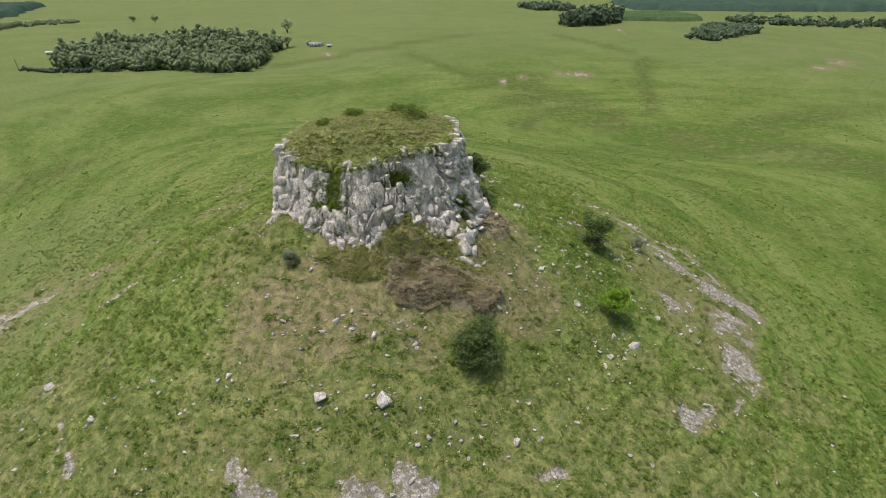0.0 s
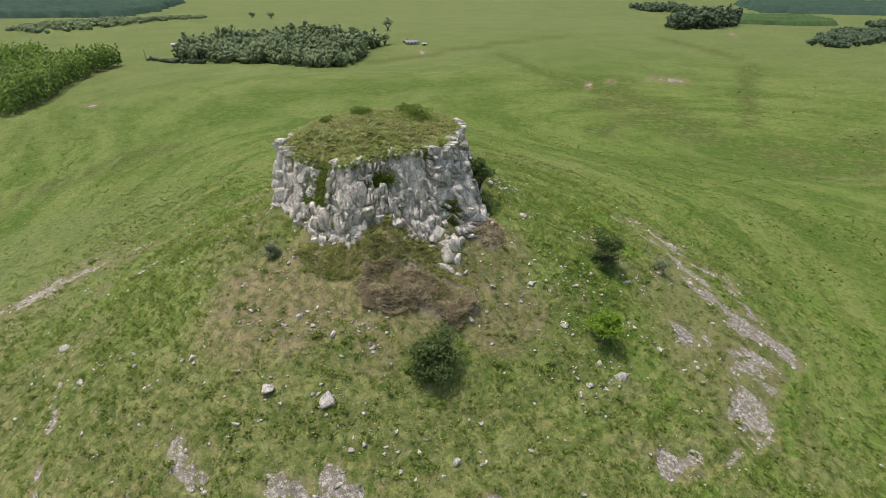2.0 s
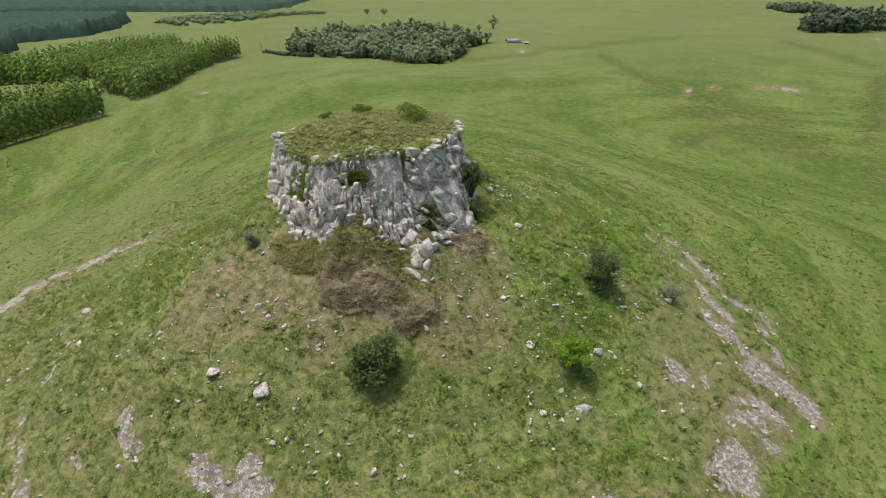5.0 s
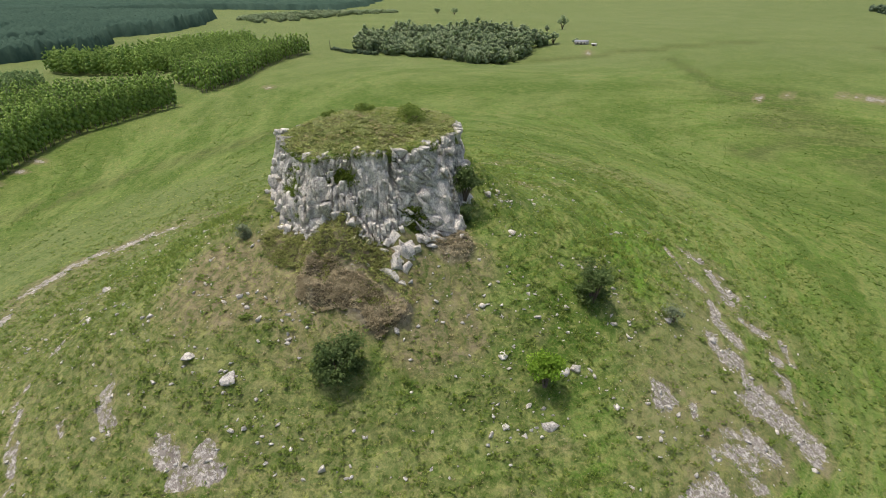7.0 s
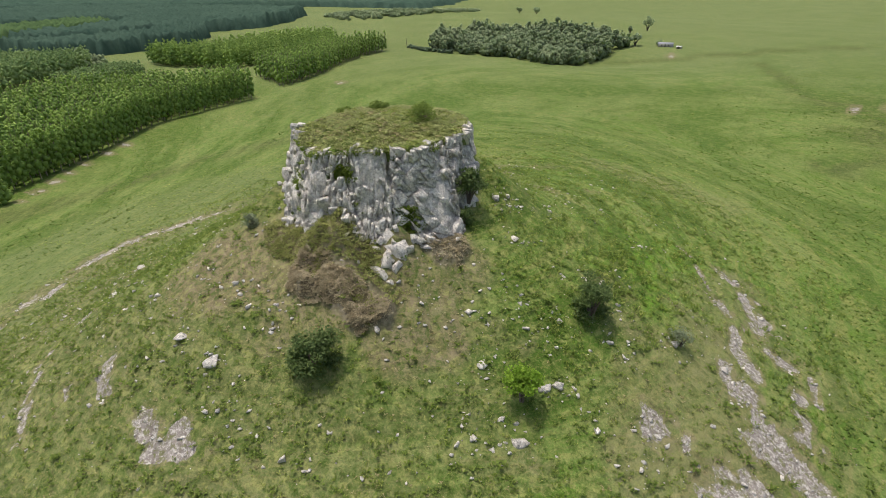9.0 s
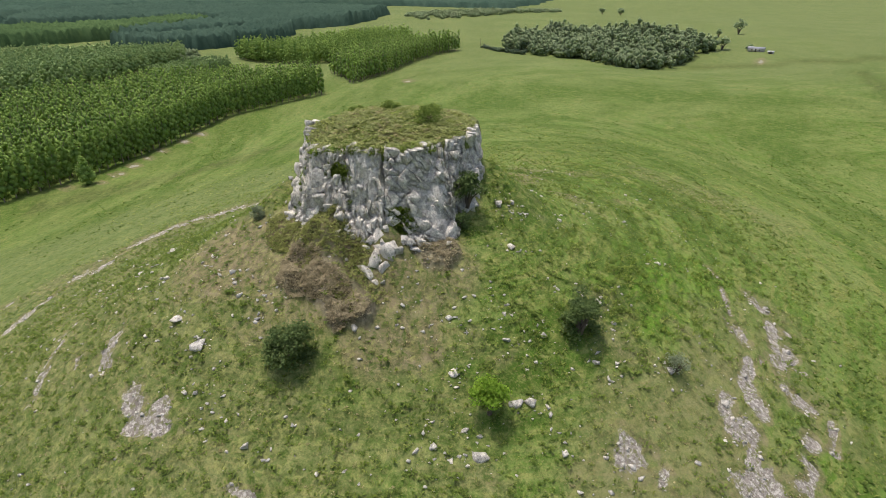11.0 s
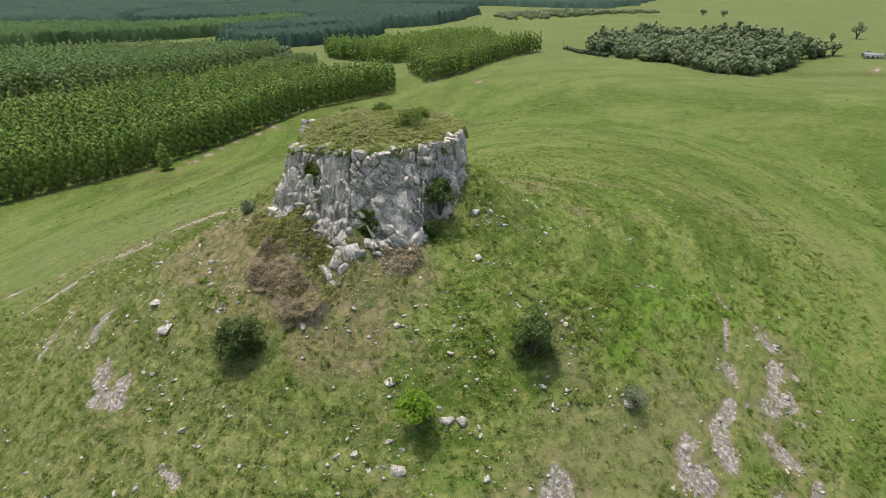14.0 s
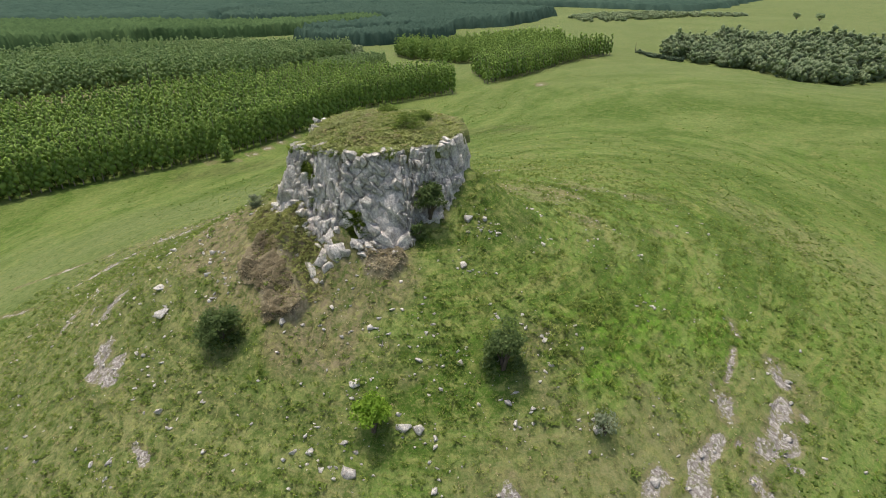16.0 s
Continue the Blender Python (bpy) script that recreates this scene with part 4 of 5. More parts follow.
def small_stones():
    rng = np.random.default_rng(7)

    def keep(x, y):
        d = np.hypot(x - CENTRE[0], y - CENTRE[1])
        c = smooth(0.52, 0.70, fbm(x / 6.0, y / 6.0, 51, 3)) * smooth(58, 34, d)
        c = np.maximum(c, 1.3 * smooth(0.5, 0.65, fbm(x / 4.0, y / 4.0, 52, 3)) * np.maximum(patch(x, y, -38, 42, 14, 14, 0), patch(x, y, 18, 56, 12, 14, 0)))
        return np.clip(0.015 * smooth(66, 50, d) + 0.19 * c + 0.55 * bare_at(x, y) * (d < 66) + 0.16 * dry_at(x, y) * (d < 55), 0, 1)

    x, y = scatter(rng, 26000, keep)
    near = np.array([(bx, by, s) for bx, by, s in STONES_A + STONES_B])[rng.integers(len(STONES_A + STONES_B), size=520)]
    x = np.concatenate([x, near[:, 0] + rng.normal(0, 1.1, 520)])
    y = np.concatenate([y, near[:, 1] + rng.normal(0, 1.1, 520)])
    z = ground_z(x, y)
    chunks = []
    shapes = [rock(rng, rng.uniform(0.9, 1.5), rng.uniform(0.5, 0.9), rng.uniform(0.35, 0.7), 9, 0) for _ in range(24)]
    for px, py, pz in zip(x, y, z):
        s = 0.08 + (0.34 + 0.16 * float(bare_at(px, py))) * rng.random() ** 3.0
        w, faces = shapes[rng.integers(24)]
        chunks.append((turned(w * s, rng.uniform(0, 360)) + (px, py, pz + 0.02), faces))
    v, f = joined(chunks)
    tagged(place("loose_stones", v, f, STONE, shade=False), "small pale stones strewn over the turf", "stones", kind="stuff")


small_stones()


# ---------------------------------------------------------------- grass
def tufts(rng, x, y, z, wide, tall, blades=7, fat=0.16):
    """Clumps of bent blades, each a slim triangle pair."""
    n = len(x)
    base = np.stack([x, y, z], 1)[:, None]
    a = rng.uniform(0, 2 * math.pi, (n, blades))
    w, h = (np.asarray(wide)[:, None] * rng.uniform(0.5, 1.1, (n, blades))), (np.asarray(tall)[:, None] * rng.uniform(0.6, 1.1, (n, blades)))
    out = np.stack([np.cos(a), np.sin(a), 0 * a], -1)
    side = np.stack([-np.sin(a), np.cos(a), 0 * a], -1) * (fat * w)[..., None]
    root = base + out * (0.12 * w)[..., None]
    mid = base + out * (0.5 * w)[..., None] + np.array([0, 0, 1]) * (0.85 * h)[..., None]
    tip = base + out * (1.0 * w)[..., None] + np.array([0, 0, 1]) * (0.70 * h)[..., None]
    verts = np.stack([root, mid - side, tip, mid + side], 2).reshape(-1, 3)
    return verts, np.arange(len(verts)).reshape(-1, 4)


def build_grass():
    rng = np.random.default_rng(3)

    def keep(x, y):
        clump = smooth(0.42, 0.64, fbm(x / 2.2, y / 2.2, 13, 3))
        d = np.hypot(x - CENTRE[0], y - CENTRE[1])
        return np.clip((0.22 + 0.78 * clump) * (0.35 + 0.65 * rough_at(x, y)) * (1 - bare_at(x, y)) * (1 - 0.92 * dry_at(x, y)) * (0.35 + 0.65 * smooth(62, 42, d)), 0, 1)

    x, y = scatter(rng, 125000, keep)
    s = (0.14 + 0.42 * rng.random(len(x)) ** 1.9) * (0.8 + 0.4 * lush_at(x, y))
    pale = rng.random(len(x)) < 0.32
    for mask, mat, name, text in ((~pale, TUFT, "grass_tufts", "green tussock grass on the slopes"), (pale, PALE_TUFT, "pale_grass_tufts", "yellow-green grass on the slopes")):
        v, f = tufts(rng, x[mask], y[mask], ground_z(x[mask], y[mask]) - 0.03, s[mask], s[mask] * rng.uniform(0.7, 1.1, mask.sum()), 5)
        tagged(place(name, v, f, mat), text, "grass", kind="stuff")

    # lower slopes
    n = 20000
    r, a = 56 + 62 * rng.random(n) ** 1.2, np.radians(rng.uniform(-70, 190, n))
    x, y = CENTRE[0] + r * np.cos(a), CENTRE[1] + r * np.sin(a)
    ok = (rng.random(n) < 0.06 + 0.50 * smooth(0.42, 0.60, fbm(x / 3.0, y / 3.0, 16, 3))) & (bare_at(x, y) < 0.3)
    x, y = x[ok], y[ok]
    s = 0.22 + 0.36 * rng.random(len(x)) ** 1.5
    pale = rng.random(len(x)) < 0.4
    for mask, mat, name, text in ((~pale, TUFT, "grass_tufts", "green tussock grass on the lower slopes"), (pale, PALE_TUFT, "pale_grass_tufts", "yellow-green grass on the lower slopes")):
        v, f = tufts(rng, x[mask], y[mask], ground_z(x[mask], y[mask]) - 0.03, s[mask], s[mask] * 0.7, 6)
        tagged(place(name, v, f, mat), text, "grass", kind="stuff")

    # big dark tussocks in loose groups
    def tussocky(x, y):
        d = np.hypot(x - CENTRE[0], y - CENTRE[1])
        group = 0.45 * smooth(0.44, 0.60, fbm(x / 5.0, y / 5.0, 15, 3))
        group = np.maximum(group, smooth(0.49, 0.59, fbm(land(x, y) * 1.5, (x + y) * 0.03, 17, 3)))
        return np.clip((0.15 + 0.85 * group) * (1 - bare_at(x, y)) * (1 - 0.5 * dry_at(x, y)) * (0.55 + 0.45 * smooth(66, 40, d)) * (0.3 + 0.7 * rough_at(x, y)), 0, 1)

    x, y = scatter(rng, 30000, tussocky)
    s = 0.24 + 0.42 * rng.random(len(x)) ** 1.8
    k = rng.integers(len(x), size=3 * len(x))
    v, f = tufts(rng, x[k] + rng.normal(0, 0.5, len(k)) * s[k], y[k] + rng.normal(0, 0.5, len(k)) * s[k], ground_z(x[k], y[k]) - 0.03, s[k] * 0.85, s[k] * 0.60, 4, 0.24)
    tagged(place("tussocks", v, f, TUSSOCK), "dark olive-green tussocks on the slopes", "grass", kind="stuff")

    # coarse dark weeds, in rows along the slopes, far out over the pasture
    n = 150000
    r = 50 + 280 * rng.random(n) ** 0.85
    a = np.radians(rng.uniform(-45, 200, n))
    x, y = CENTRE[0] + r * np.cos(a), CENTRE[1] + r * np.sin(a)
    z = ground_z(x, y)
    tilt = np.hypot(land(x + 1, y) - land(x - 1, y), land(x, y + 1) - land(x, y - 1)) / 2
    rows = smooth(0.48, 0.58, fbm(z * 1.1, (x + y) * 0.06, 131, 3)) * smooth(0.05, 0.14, tilt)
    loose = smooth(0.46, 0.66, fbm(x / 11, y / 11, 132, 4)) * smooth(0.40, 0.60, fbm(x / 55, y / 55, 133, 2))
    ok = (rng.random(n) < 0.72 * rows + 0.24 * loose + 0.012) & (bare_at(x, y) < 0.3)
    x, y, z, r = x[ok], y[ok], z[ok], r[ok]
    s = (0.16 + 0.40 * rng.random(len(x)) ** 2) * (0.75 + 0.5 * smooth(40, 200, r))
    v, f = clumps(rng, np.stack([x, y, z], 1), s * rng.uniform(0.4, 0.8, len(x)), 0.5, True)
    tagged(place("weeds", v, f, WEED), "dark coarse weeds dotted over the pasture", "weeds", kind="stuff")

    x, y = scatter(rng, 30000, lambda x, y: np.clip(0.04 + 0.9 * dry_at(x, y), 0, 1) * (1 - 0.9 * bare_at(x, y)) * smooth(0.35, 0.6, fbm(x / 1.8, y / 1.8, 14, 3)))
    s = rng.uniform(0.14, 0.32, len(x))
    v, f = tufts(rng, x, y, ground_z(x, y) - 0.03, s, s * rng.uniform(0.6, 1.0, len(x)))
    tagged(place("dry_grass_tufts", v, f, STRAW), "brown dry tussock grass", "grass", kind="stuff")

    n = 4600
    a, u = rng.uniform(0, 2 * math.pi, n), np.sqrt(rng.uniform(0, 1, n))
    rr = u * (round_value(np.degrees(a), 1) - 0.2)
    x, y = CENTRE[0] + rr * np.cos(a), CENTRE[1] + rr * np.sin(a)
    z = cap_z(x, y) - 0.5 * smooth(0.97, 1.0, u)
    s = 0.20 + 0.62 * rng.random(n) ** 1.7
    dull = rng.random(n) < 0.04 + 0.14 * (fbm(x / 3, y / 3, 35, 3) > 0.52)
    fresh = ~dull & (rng.random(n) < 0.08 + 0.30 * (fbm(x / 2.2, y / 2.2, 36, 3) > 0.52))
    for mask, mat, name, text in ((~dull & ~fresh, CAP_TUFT, "pale_grass_tufts", "yellow-green tussocks on the butte's top"), (fresh, PALE_TUFT, "grass_tufts", "green tussocks on the butte's top"), (dull, STRAW, "dry_grass_tufts", "straw-coloured tussocks on the butte's top")):
        v, f = tufts(rng, x[mask], y[mask], z[mask] - 0.03, s[mask], s[mask] * 0.55, 9, 0.13)
        tagged(place(name, v, f, mat), text, "grass", kind="stuff")

    # grass hanging in the gully and on the ledges of the cliff
    n = 1180
    deg, up = rng.normal(248, 5, n), rng.random(n) ** 1.2
    deg[:260], up[:260] = rng.normal(286.5, 4.2, 260), rng.normal(0.70, 0.055, 260)
    deg[260:520], up[260:520] = rng.normal(324.5, 3.6, 260), rng.uniform(0.05, 0.36, 260)
    deg[520:720], up[520:720] = rng.normal(246, 7, 200), rng.uniform(0.05, 0.8, 200)
    deg[720:900], up[720:900] = rng.uniform(205, 350, 180), rng.normal(0.97, 0.02, 180)
    deg[900:1000], up[900:1000] = rng.normal(288, 5, 100), rng.normal(0.32, 0.06, 100)
    top, foot, rim = round_value(deg, 1), round_value(deg, 2), round_value(deg, 3)
    rr = foot + (top - foot) * up - 0.10
    x, y = CENTRE[0] + rr * np.cos(np.radians(deg)), CENTRE[1] + rr * np.sin(np.radians(deg))
    lowz = land(x, y)
    s = rng.uniform(0.25, 0.5, n)
    v, f = tufts(rng, x, y, lowz + (rim - lowz) * up - 0.1, s, s, 8)
    tagged(place("ledge_grass", v, f, TUFT), "grass growing on ledges and in the gully of the cliff", "grass", kind="stuff")


build_grass()


def canopy(name, label, poly, grid, gap, tall, material, seed):
    """Far planted woods seen as one rough sheet of crowns, each a dome of its own height and tone, falling to the ground at the edge."""
    rng = np.random.default_rng(seed)
    px, py = np.array(poly).T
    gx, gy = np.meshgrid(np.arange(px.min() - gap, px.max() + gap, grid), np.arange(py.min() - gap, py.max() + gap, grid), indexing="ij")
    gx, gy = gx + rng.uniform(-0.35, 0.35, gx.shape) * grid, gy + rng.uniform(-0.35, 0.35, gx.shape) * grid
    i, j = np.floor(gx / gap).astype(int), np.floor(gy / gap).astype(int)
    best, tx, ty, own = np.full(gx.shape, 1e9), gx.copy(), gy.copy(), np.zeros(gx.shape)
    for a in (-1, 0, 1):
        for b in (-1, 0, 1):
            sx, sy = (i + a + 0.2 + 0.6 * lattice(i + a, j + b, seed)) * gap, (j + b + 0.2 + 0.6 * lattice(i + a, j + b, seed + 1)) * gap
            d = np.hypot(gx - sx, gy - sy)
            near = d < best
            best, tx, ty, own = np.where(near, d, best), np.where(near, sx, tx), np.where(near, sy, ty), np.where(near, lattice(i + a, j + b, seed + 2), own)
    full = inside(tx, ty, poly) & (best < 0.8 * gap)
    high = tall * (0.80 + 0.22 * own + 0.12 * (fbm(gx / 40, gy / 40, seed + 3, 2) - 0.5)) - 0.30 * tall * np.clip(best / (0.62 * gap), 0, 1.3) ** 2 + rng.normal(0, 0.045 * tall, gx.shape)
    z = land(gx, gy) + np.where(full, np.maximum(high, 0.4 * tall), -0.6)
    n1, n2 = gx.shape
    k = (np.arange(n1 - 1)[:, None] * n2 + np.arange(n2 - 1)[None])
    quads = np.stack([k, k + n2, k + n2 + 1, k + 1], -1).reshape(-1, 4)
    quads = quads[full.ravel()[quads].any(1)]
    used, back = np.unique(quads, return_inverse=True)
    ob = tagged(place(name, np.stack([gx.ravel(), gy.ravel(), z.ravel()], 1)[used], back.reshape(-1, 4), material, shade=False), label, "trees", kind="stuff")
    tone = np.clip(0.15 + 0.6 * own + 0.5 * (fbm(gx / 60, gy / 60, seed + 4, 3) - 0.5) + rng.normal(0, 0.08, gx.shape), 0, 1)
    give(ob.data, "tone", tone.ravel()[used])
    return ob


def inside(x, y, poly):
    hit = np.zeros(np.shape(x), bool)
    for (x1, y1), (x2, y2) in zip(poly, poly[1:] + poly[:1]):
        cross = ((y1 > y) != (y2 > y)) & (x < (x2 - x1) * (y - y1) / (y2 - y1 + 1e-9) + x1)
        hit ^= cross
    return hit


def bracken(name, label, poly, count, material, height, seed):
    """A mass of fern: bent fronds heaped on the slope."""
    rng = np.random.default_rng(seed)
    px, py = np.array(poly).T
    x, y = rng.uniform(px.min(), px.max(), count), rng.uniform(py.min(), py.max(), count)
    ok = inside(x + 1.6 * (fbm(x / 1.2, y / 1.2, seed + 1, 3) - 0.5), y + 1.6 * (fbm(x / 1.2, y / 1.2, seed + 2, 3) - 0.5), poly)
    ok &= rng.random(count) < 0.35 + 0.65 * smooth(0.38, 0.5, fbm(x / 1.1, y / 1.1, seed + 3, 3))
    x, y = x[ok], y[ok]
    heap = fbm(x / 1.5, y / 1.5, seed, 3)
    z = ground_z(x, y) + height * smooth(0.30, 0.68, heap) * rng.uniform(0.75, 1.0, len(x))
    s = rng.uniform(0.18, 0.42, len(x))
    v, f = tufts(rng, x, y, z - 0.1, s, s * 0.7, 6)
    tagged(place(name, v, f, material), label, "bracken", kind="stuff")


bracken("dead_bracken", "heap of dead brown bracken below the cliff", MOUND[:7] + [(4.4, 50.4), (1.0, 49.6), (-2.0, 49.4), (-6.4, 48.8)], 9000, FERN, 0.40, 21)
bracken("dead_bracken", "patch of dead brown bracken below the cliff's corner", NEST, 1300, FERN, 0.25, 22)
bracken("bracken", "half-green bracken on the slope below the cliff", [(-15, 49.6), (-12, 47.2), (-8, 47.6), (-4, 49.0), (-1.0, 50.8), (0.8, 53.0), (-1.5, 55), (-6, 52.6), (-9.5, 50.8), (-13.2, 51)], 5200, FERN_GREEN, 0.45, 23)
bracken("bracken", "green bracken among the dead fronds below the cliff", [(-11, 48), (-6.6, 46.5), (-2.0, 48), (3.2, 48.5), (5.2, 51.6), (3.4, 54.6), (0.4, 52.4), (-7, 52)], 1500, FERN_GREEN, 0.5, 24)


# ---------------------------------------------------------------- bushes and trees
def bush(name, label, x, y, wide, tall, material, seed, amount=1700, leaf=0.17, lift=0.25, z=None, category="bush", gaps=0.5):
    """A bush or small tree: limbs from the ground, and a crown of leafy sprays with an uneven outline."""
    rng = np.random.default_rng(seed)
    thing = new(name)
    thing.location = on_ground(x, y, 0.05) if z is None else (x, y, z)
    tagged(thing, label, category)
    tips = []
    for k in range(11):
        a = 2 * math.pi * (k + rng.uniform(-0.3, 0.3)) / 11
        u = rng.uniform(0.35, 0.85)
        tips.append((u * wide / 2 * math.cos(a), u * wide / 2 * math.sin(a), tall * (lift + (1 - lift) * rng.uniform(0.35, 0.85) * (1.15 - 0.5 * u))))
    for tip in tips[:7]:
        tip = np.array(tip)
        mid = tip * (0.35, 0.35, 0.5) + rng.normal(0, 0.06, 3)
        v, f = tube([(rng.normal(0, 0.05), rng.normal(0, 0.05), -0.1), mid, tip], (0.035 * tall, 0.022 * tall, 0.006 * tall))
        place("limb", v, f, BARK, thing)
    clumps = np.array(tips + [(rng.normal(0, wide / 7), rng.normal(0, wide / 7), tall * rng.uniform(0.6, 0.92)) for _ in range(8)])
    if lift < 0.15:
        low = rng.uniform(0, 2 * math.pi, 9)
        clumps = np.concatenate([clumps, np.stack([0.32 * wide * np.cos(low), 0.32 * wide * np.sin(low), tall * rng.uniform(0.10, 0.28, 9)], 1)])
    which = rng.integers(len(clumps), size=amount)
    radius = rng.uniform(0.14, 0.25, len(clumps)) * wide
    d = rng.normal(size=(amount, 3))
    d /= np.linalg.norm(d, axis=1)[:, None]
    at = clumps[which] + d * (radius[which] * rng.uniform(gaps, 1.05, amount))[:, None] * (1, 1, 0.75)
    at[:, 2] = np.maximum(at[:, 2], 0.08)
    v, f = leaves(rng, at, rng.uniform(0.7, 1.4, amount) * leaf)
    crown = place("crown", v, f, material, thing)
    give(crown.data, "tone", np.repeat(rng.random(amount), 4))
    return thing


bush("bush", "round dark green bush on the grassy slope", 1.9, 41.9, 5.0, 3.9, LEAF_DARK, 11, 3600, 0.19, 0.08, gaps=0.35)
bush("small_tree", "small bright green tree beside two pale stones", 18.5, 52.6, 3.5, 3.8, LEAF_BRIGHT, 2, 2400, 0.18, 0.3, category="tree")
bush("bush", "dark grey-green bush among stones", 19.2, 65.3, 4.7, 4.7, LEAF_DARK, 3, 3400, 0.18, 0.12, gaps=0.4)
bush("shrub", "sparse thin shrub over a grey stone", 27.3, 71.0, 2.6, 2.2, LEAF_GREY, 4, 520, 0.15, 0.15)
bush("shrub", "small grey-leaved shrub on the slope", -17.4, 49.2, 1.9, 1.5, LEAF_GREY, 5, 900, 0.14, 0.1)
bush("bush", "dense green bush against the cliff's shaded corner", 2.7, 65.3, 3.7, 4.0, LEAF_DARK, 6, 2600, 0.18, 0.2, z=16.0)
bush("shrub", "low dark shrub at the foot of the cliff", 3.4, 63.5, 2.2, 1.8, LEAF_DARK, 7, 800, 0.16, 0.1)
for k, (bx, by, w, h) in enumerate(((-12.5, 66.5, 3.0, 0.9), (-5.0, 66.0, 4.0, 1.4), (-15.5, 63.5, 2.2, 0.7), (-7.5, 69.0, 2.6, 1.0))):
    bush("shrub", "low green shrub on the butte's grassy top", bx, by, w, h, TUSSOCK, 40 + k, 1100, 0.15, 0.05, z=float(cap_z(bx, by)) - 0.05)


def gum(rng, tall, lumps, wide, low=0.10, cards=40, fine=0.5, coarse=False):
    """Trunk and crown of a plantation eucalyptus: leafy masses in a spiral round a straight stem, narrowing to a rounded tip."""
    lean = rng.normal(0, 0.012 * tall, 2)
    trunk = tube([(0, 0, -0.4), (lean[0] * 0.4, lean[1] * 0.4, tall * 0.5), (lean[0], lean[1], tall * 0.93)], (0.012 * tall, 0.009 * tall, 0.003 * tall), 5)

    def span(h):
        return wide * (1.0 - 0.62 * h ** 2.0) * np.clip(0.62 + 2.2 * h, 0, 1)

    h = (np.arange(lumps) + rng.uniform(0.1, 0.9, lumps)) / lumps
    a = 2.4 * np.arange(lumps) + rng.uniform(-0.5, 0.5, lumps)
    r = 0.52 * span(h) * (h < 0.93)
    at = np.stack([r * np.cos(a) + lean[0] * h, r * np.sin(a) + lean[1] * h, tall * (low + (0.97 - low) * h)], 1)
    mass = clumps(rng, at, span(h) * rng.uniform(0.42, 0.62, lumps), 1.0 if wide > 2.2 else 1.15, coarse)
    k = rng.integers(lumps, size=cards)
    d = rng.normal(size=(cards, 3))
    d /= np.linalg.norm(d, axis=1)[:, None]
    spray = leaves(rng, at[k] + d * (span(h[k]) * 0.68)[:, None], fine * rng.uniform(0.6, 1.4, cards), 0.6, 1.3)
    return trunk, mass, spray


def tone_of(rng, count, tree, each):
    return np.clip(tree + np.repeat(rng.uniform(-0.2, 0.2, count // each), each), 0, 1)


def single_gum(name, label, x, y, tall, seed, wide=2.1, lumps=22, low=0.12):
    rng = np.random.default_rng(seed)
    thing = new(name)
    thing.location = on_ground(x, y)
    tagged(thing, label, "tree", "plantation edge")
    trunk, mass, spray = gum(rng, tall, lumps, wide, low, 420, 0.42)
    place("trunk", *trunk, BARK_PALE, thing)
    v, f = joined([mass, (spray[0], np.concatenate([spray[1][:, :3], spray[1][:, [0, 2, 3]]]))])
    crown = place("crown", v, f, LEAF_GUM, thing, shade=False)
    give(crown.data, "tone", np.concatenate([tone_of(rng, len(mass[0]), 0.4, 12), tone_of(rng, len(spray[0]), 0.6, 4)]))
    return thing


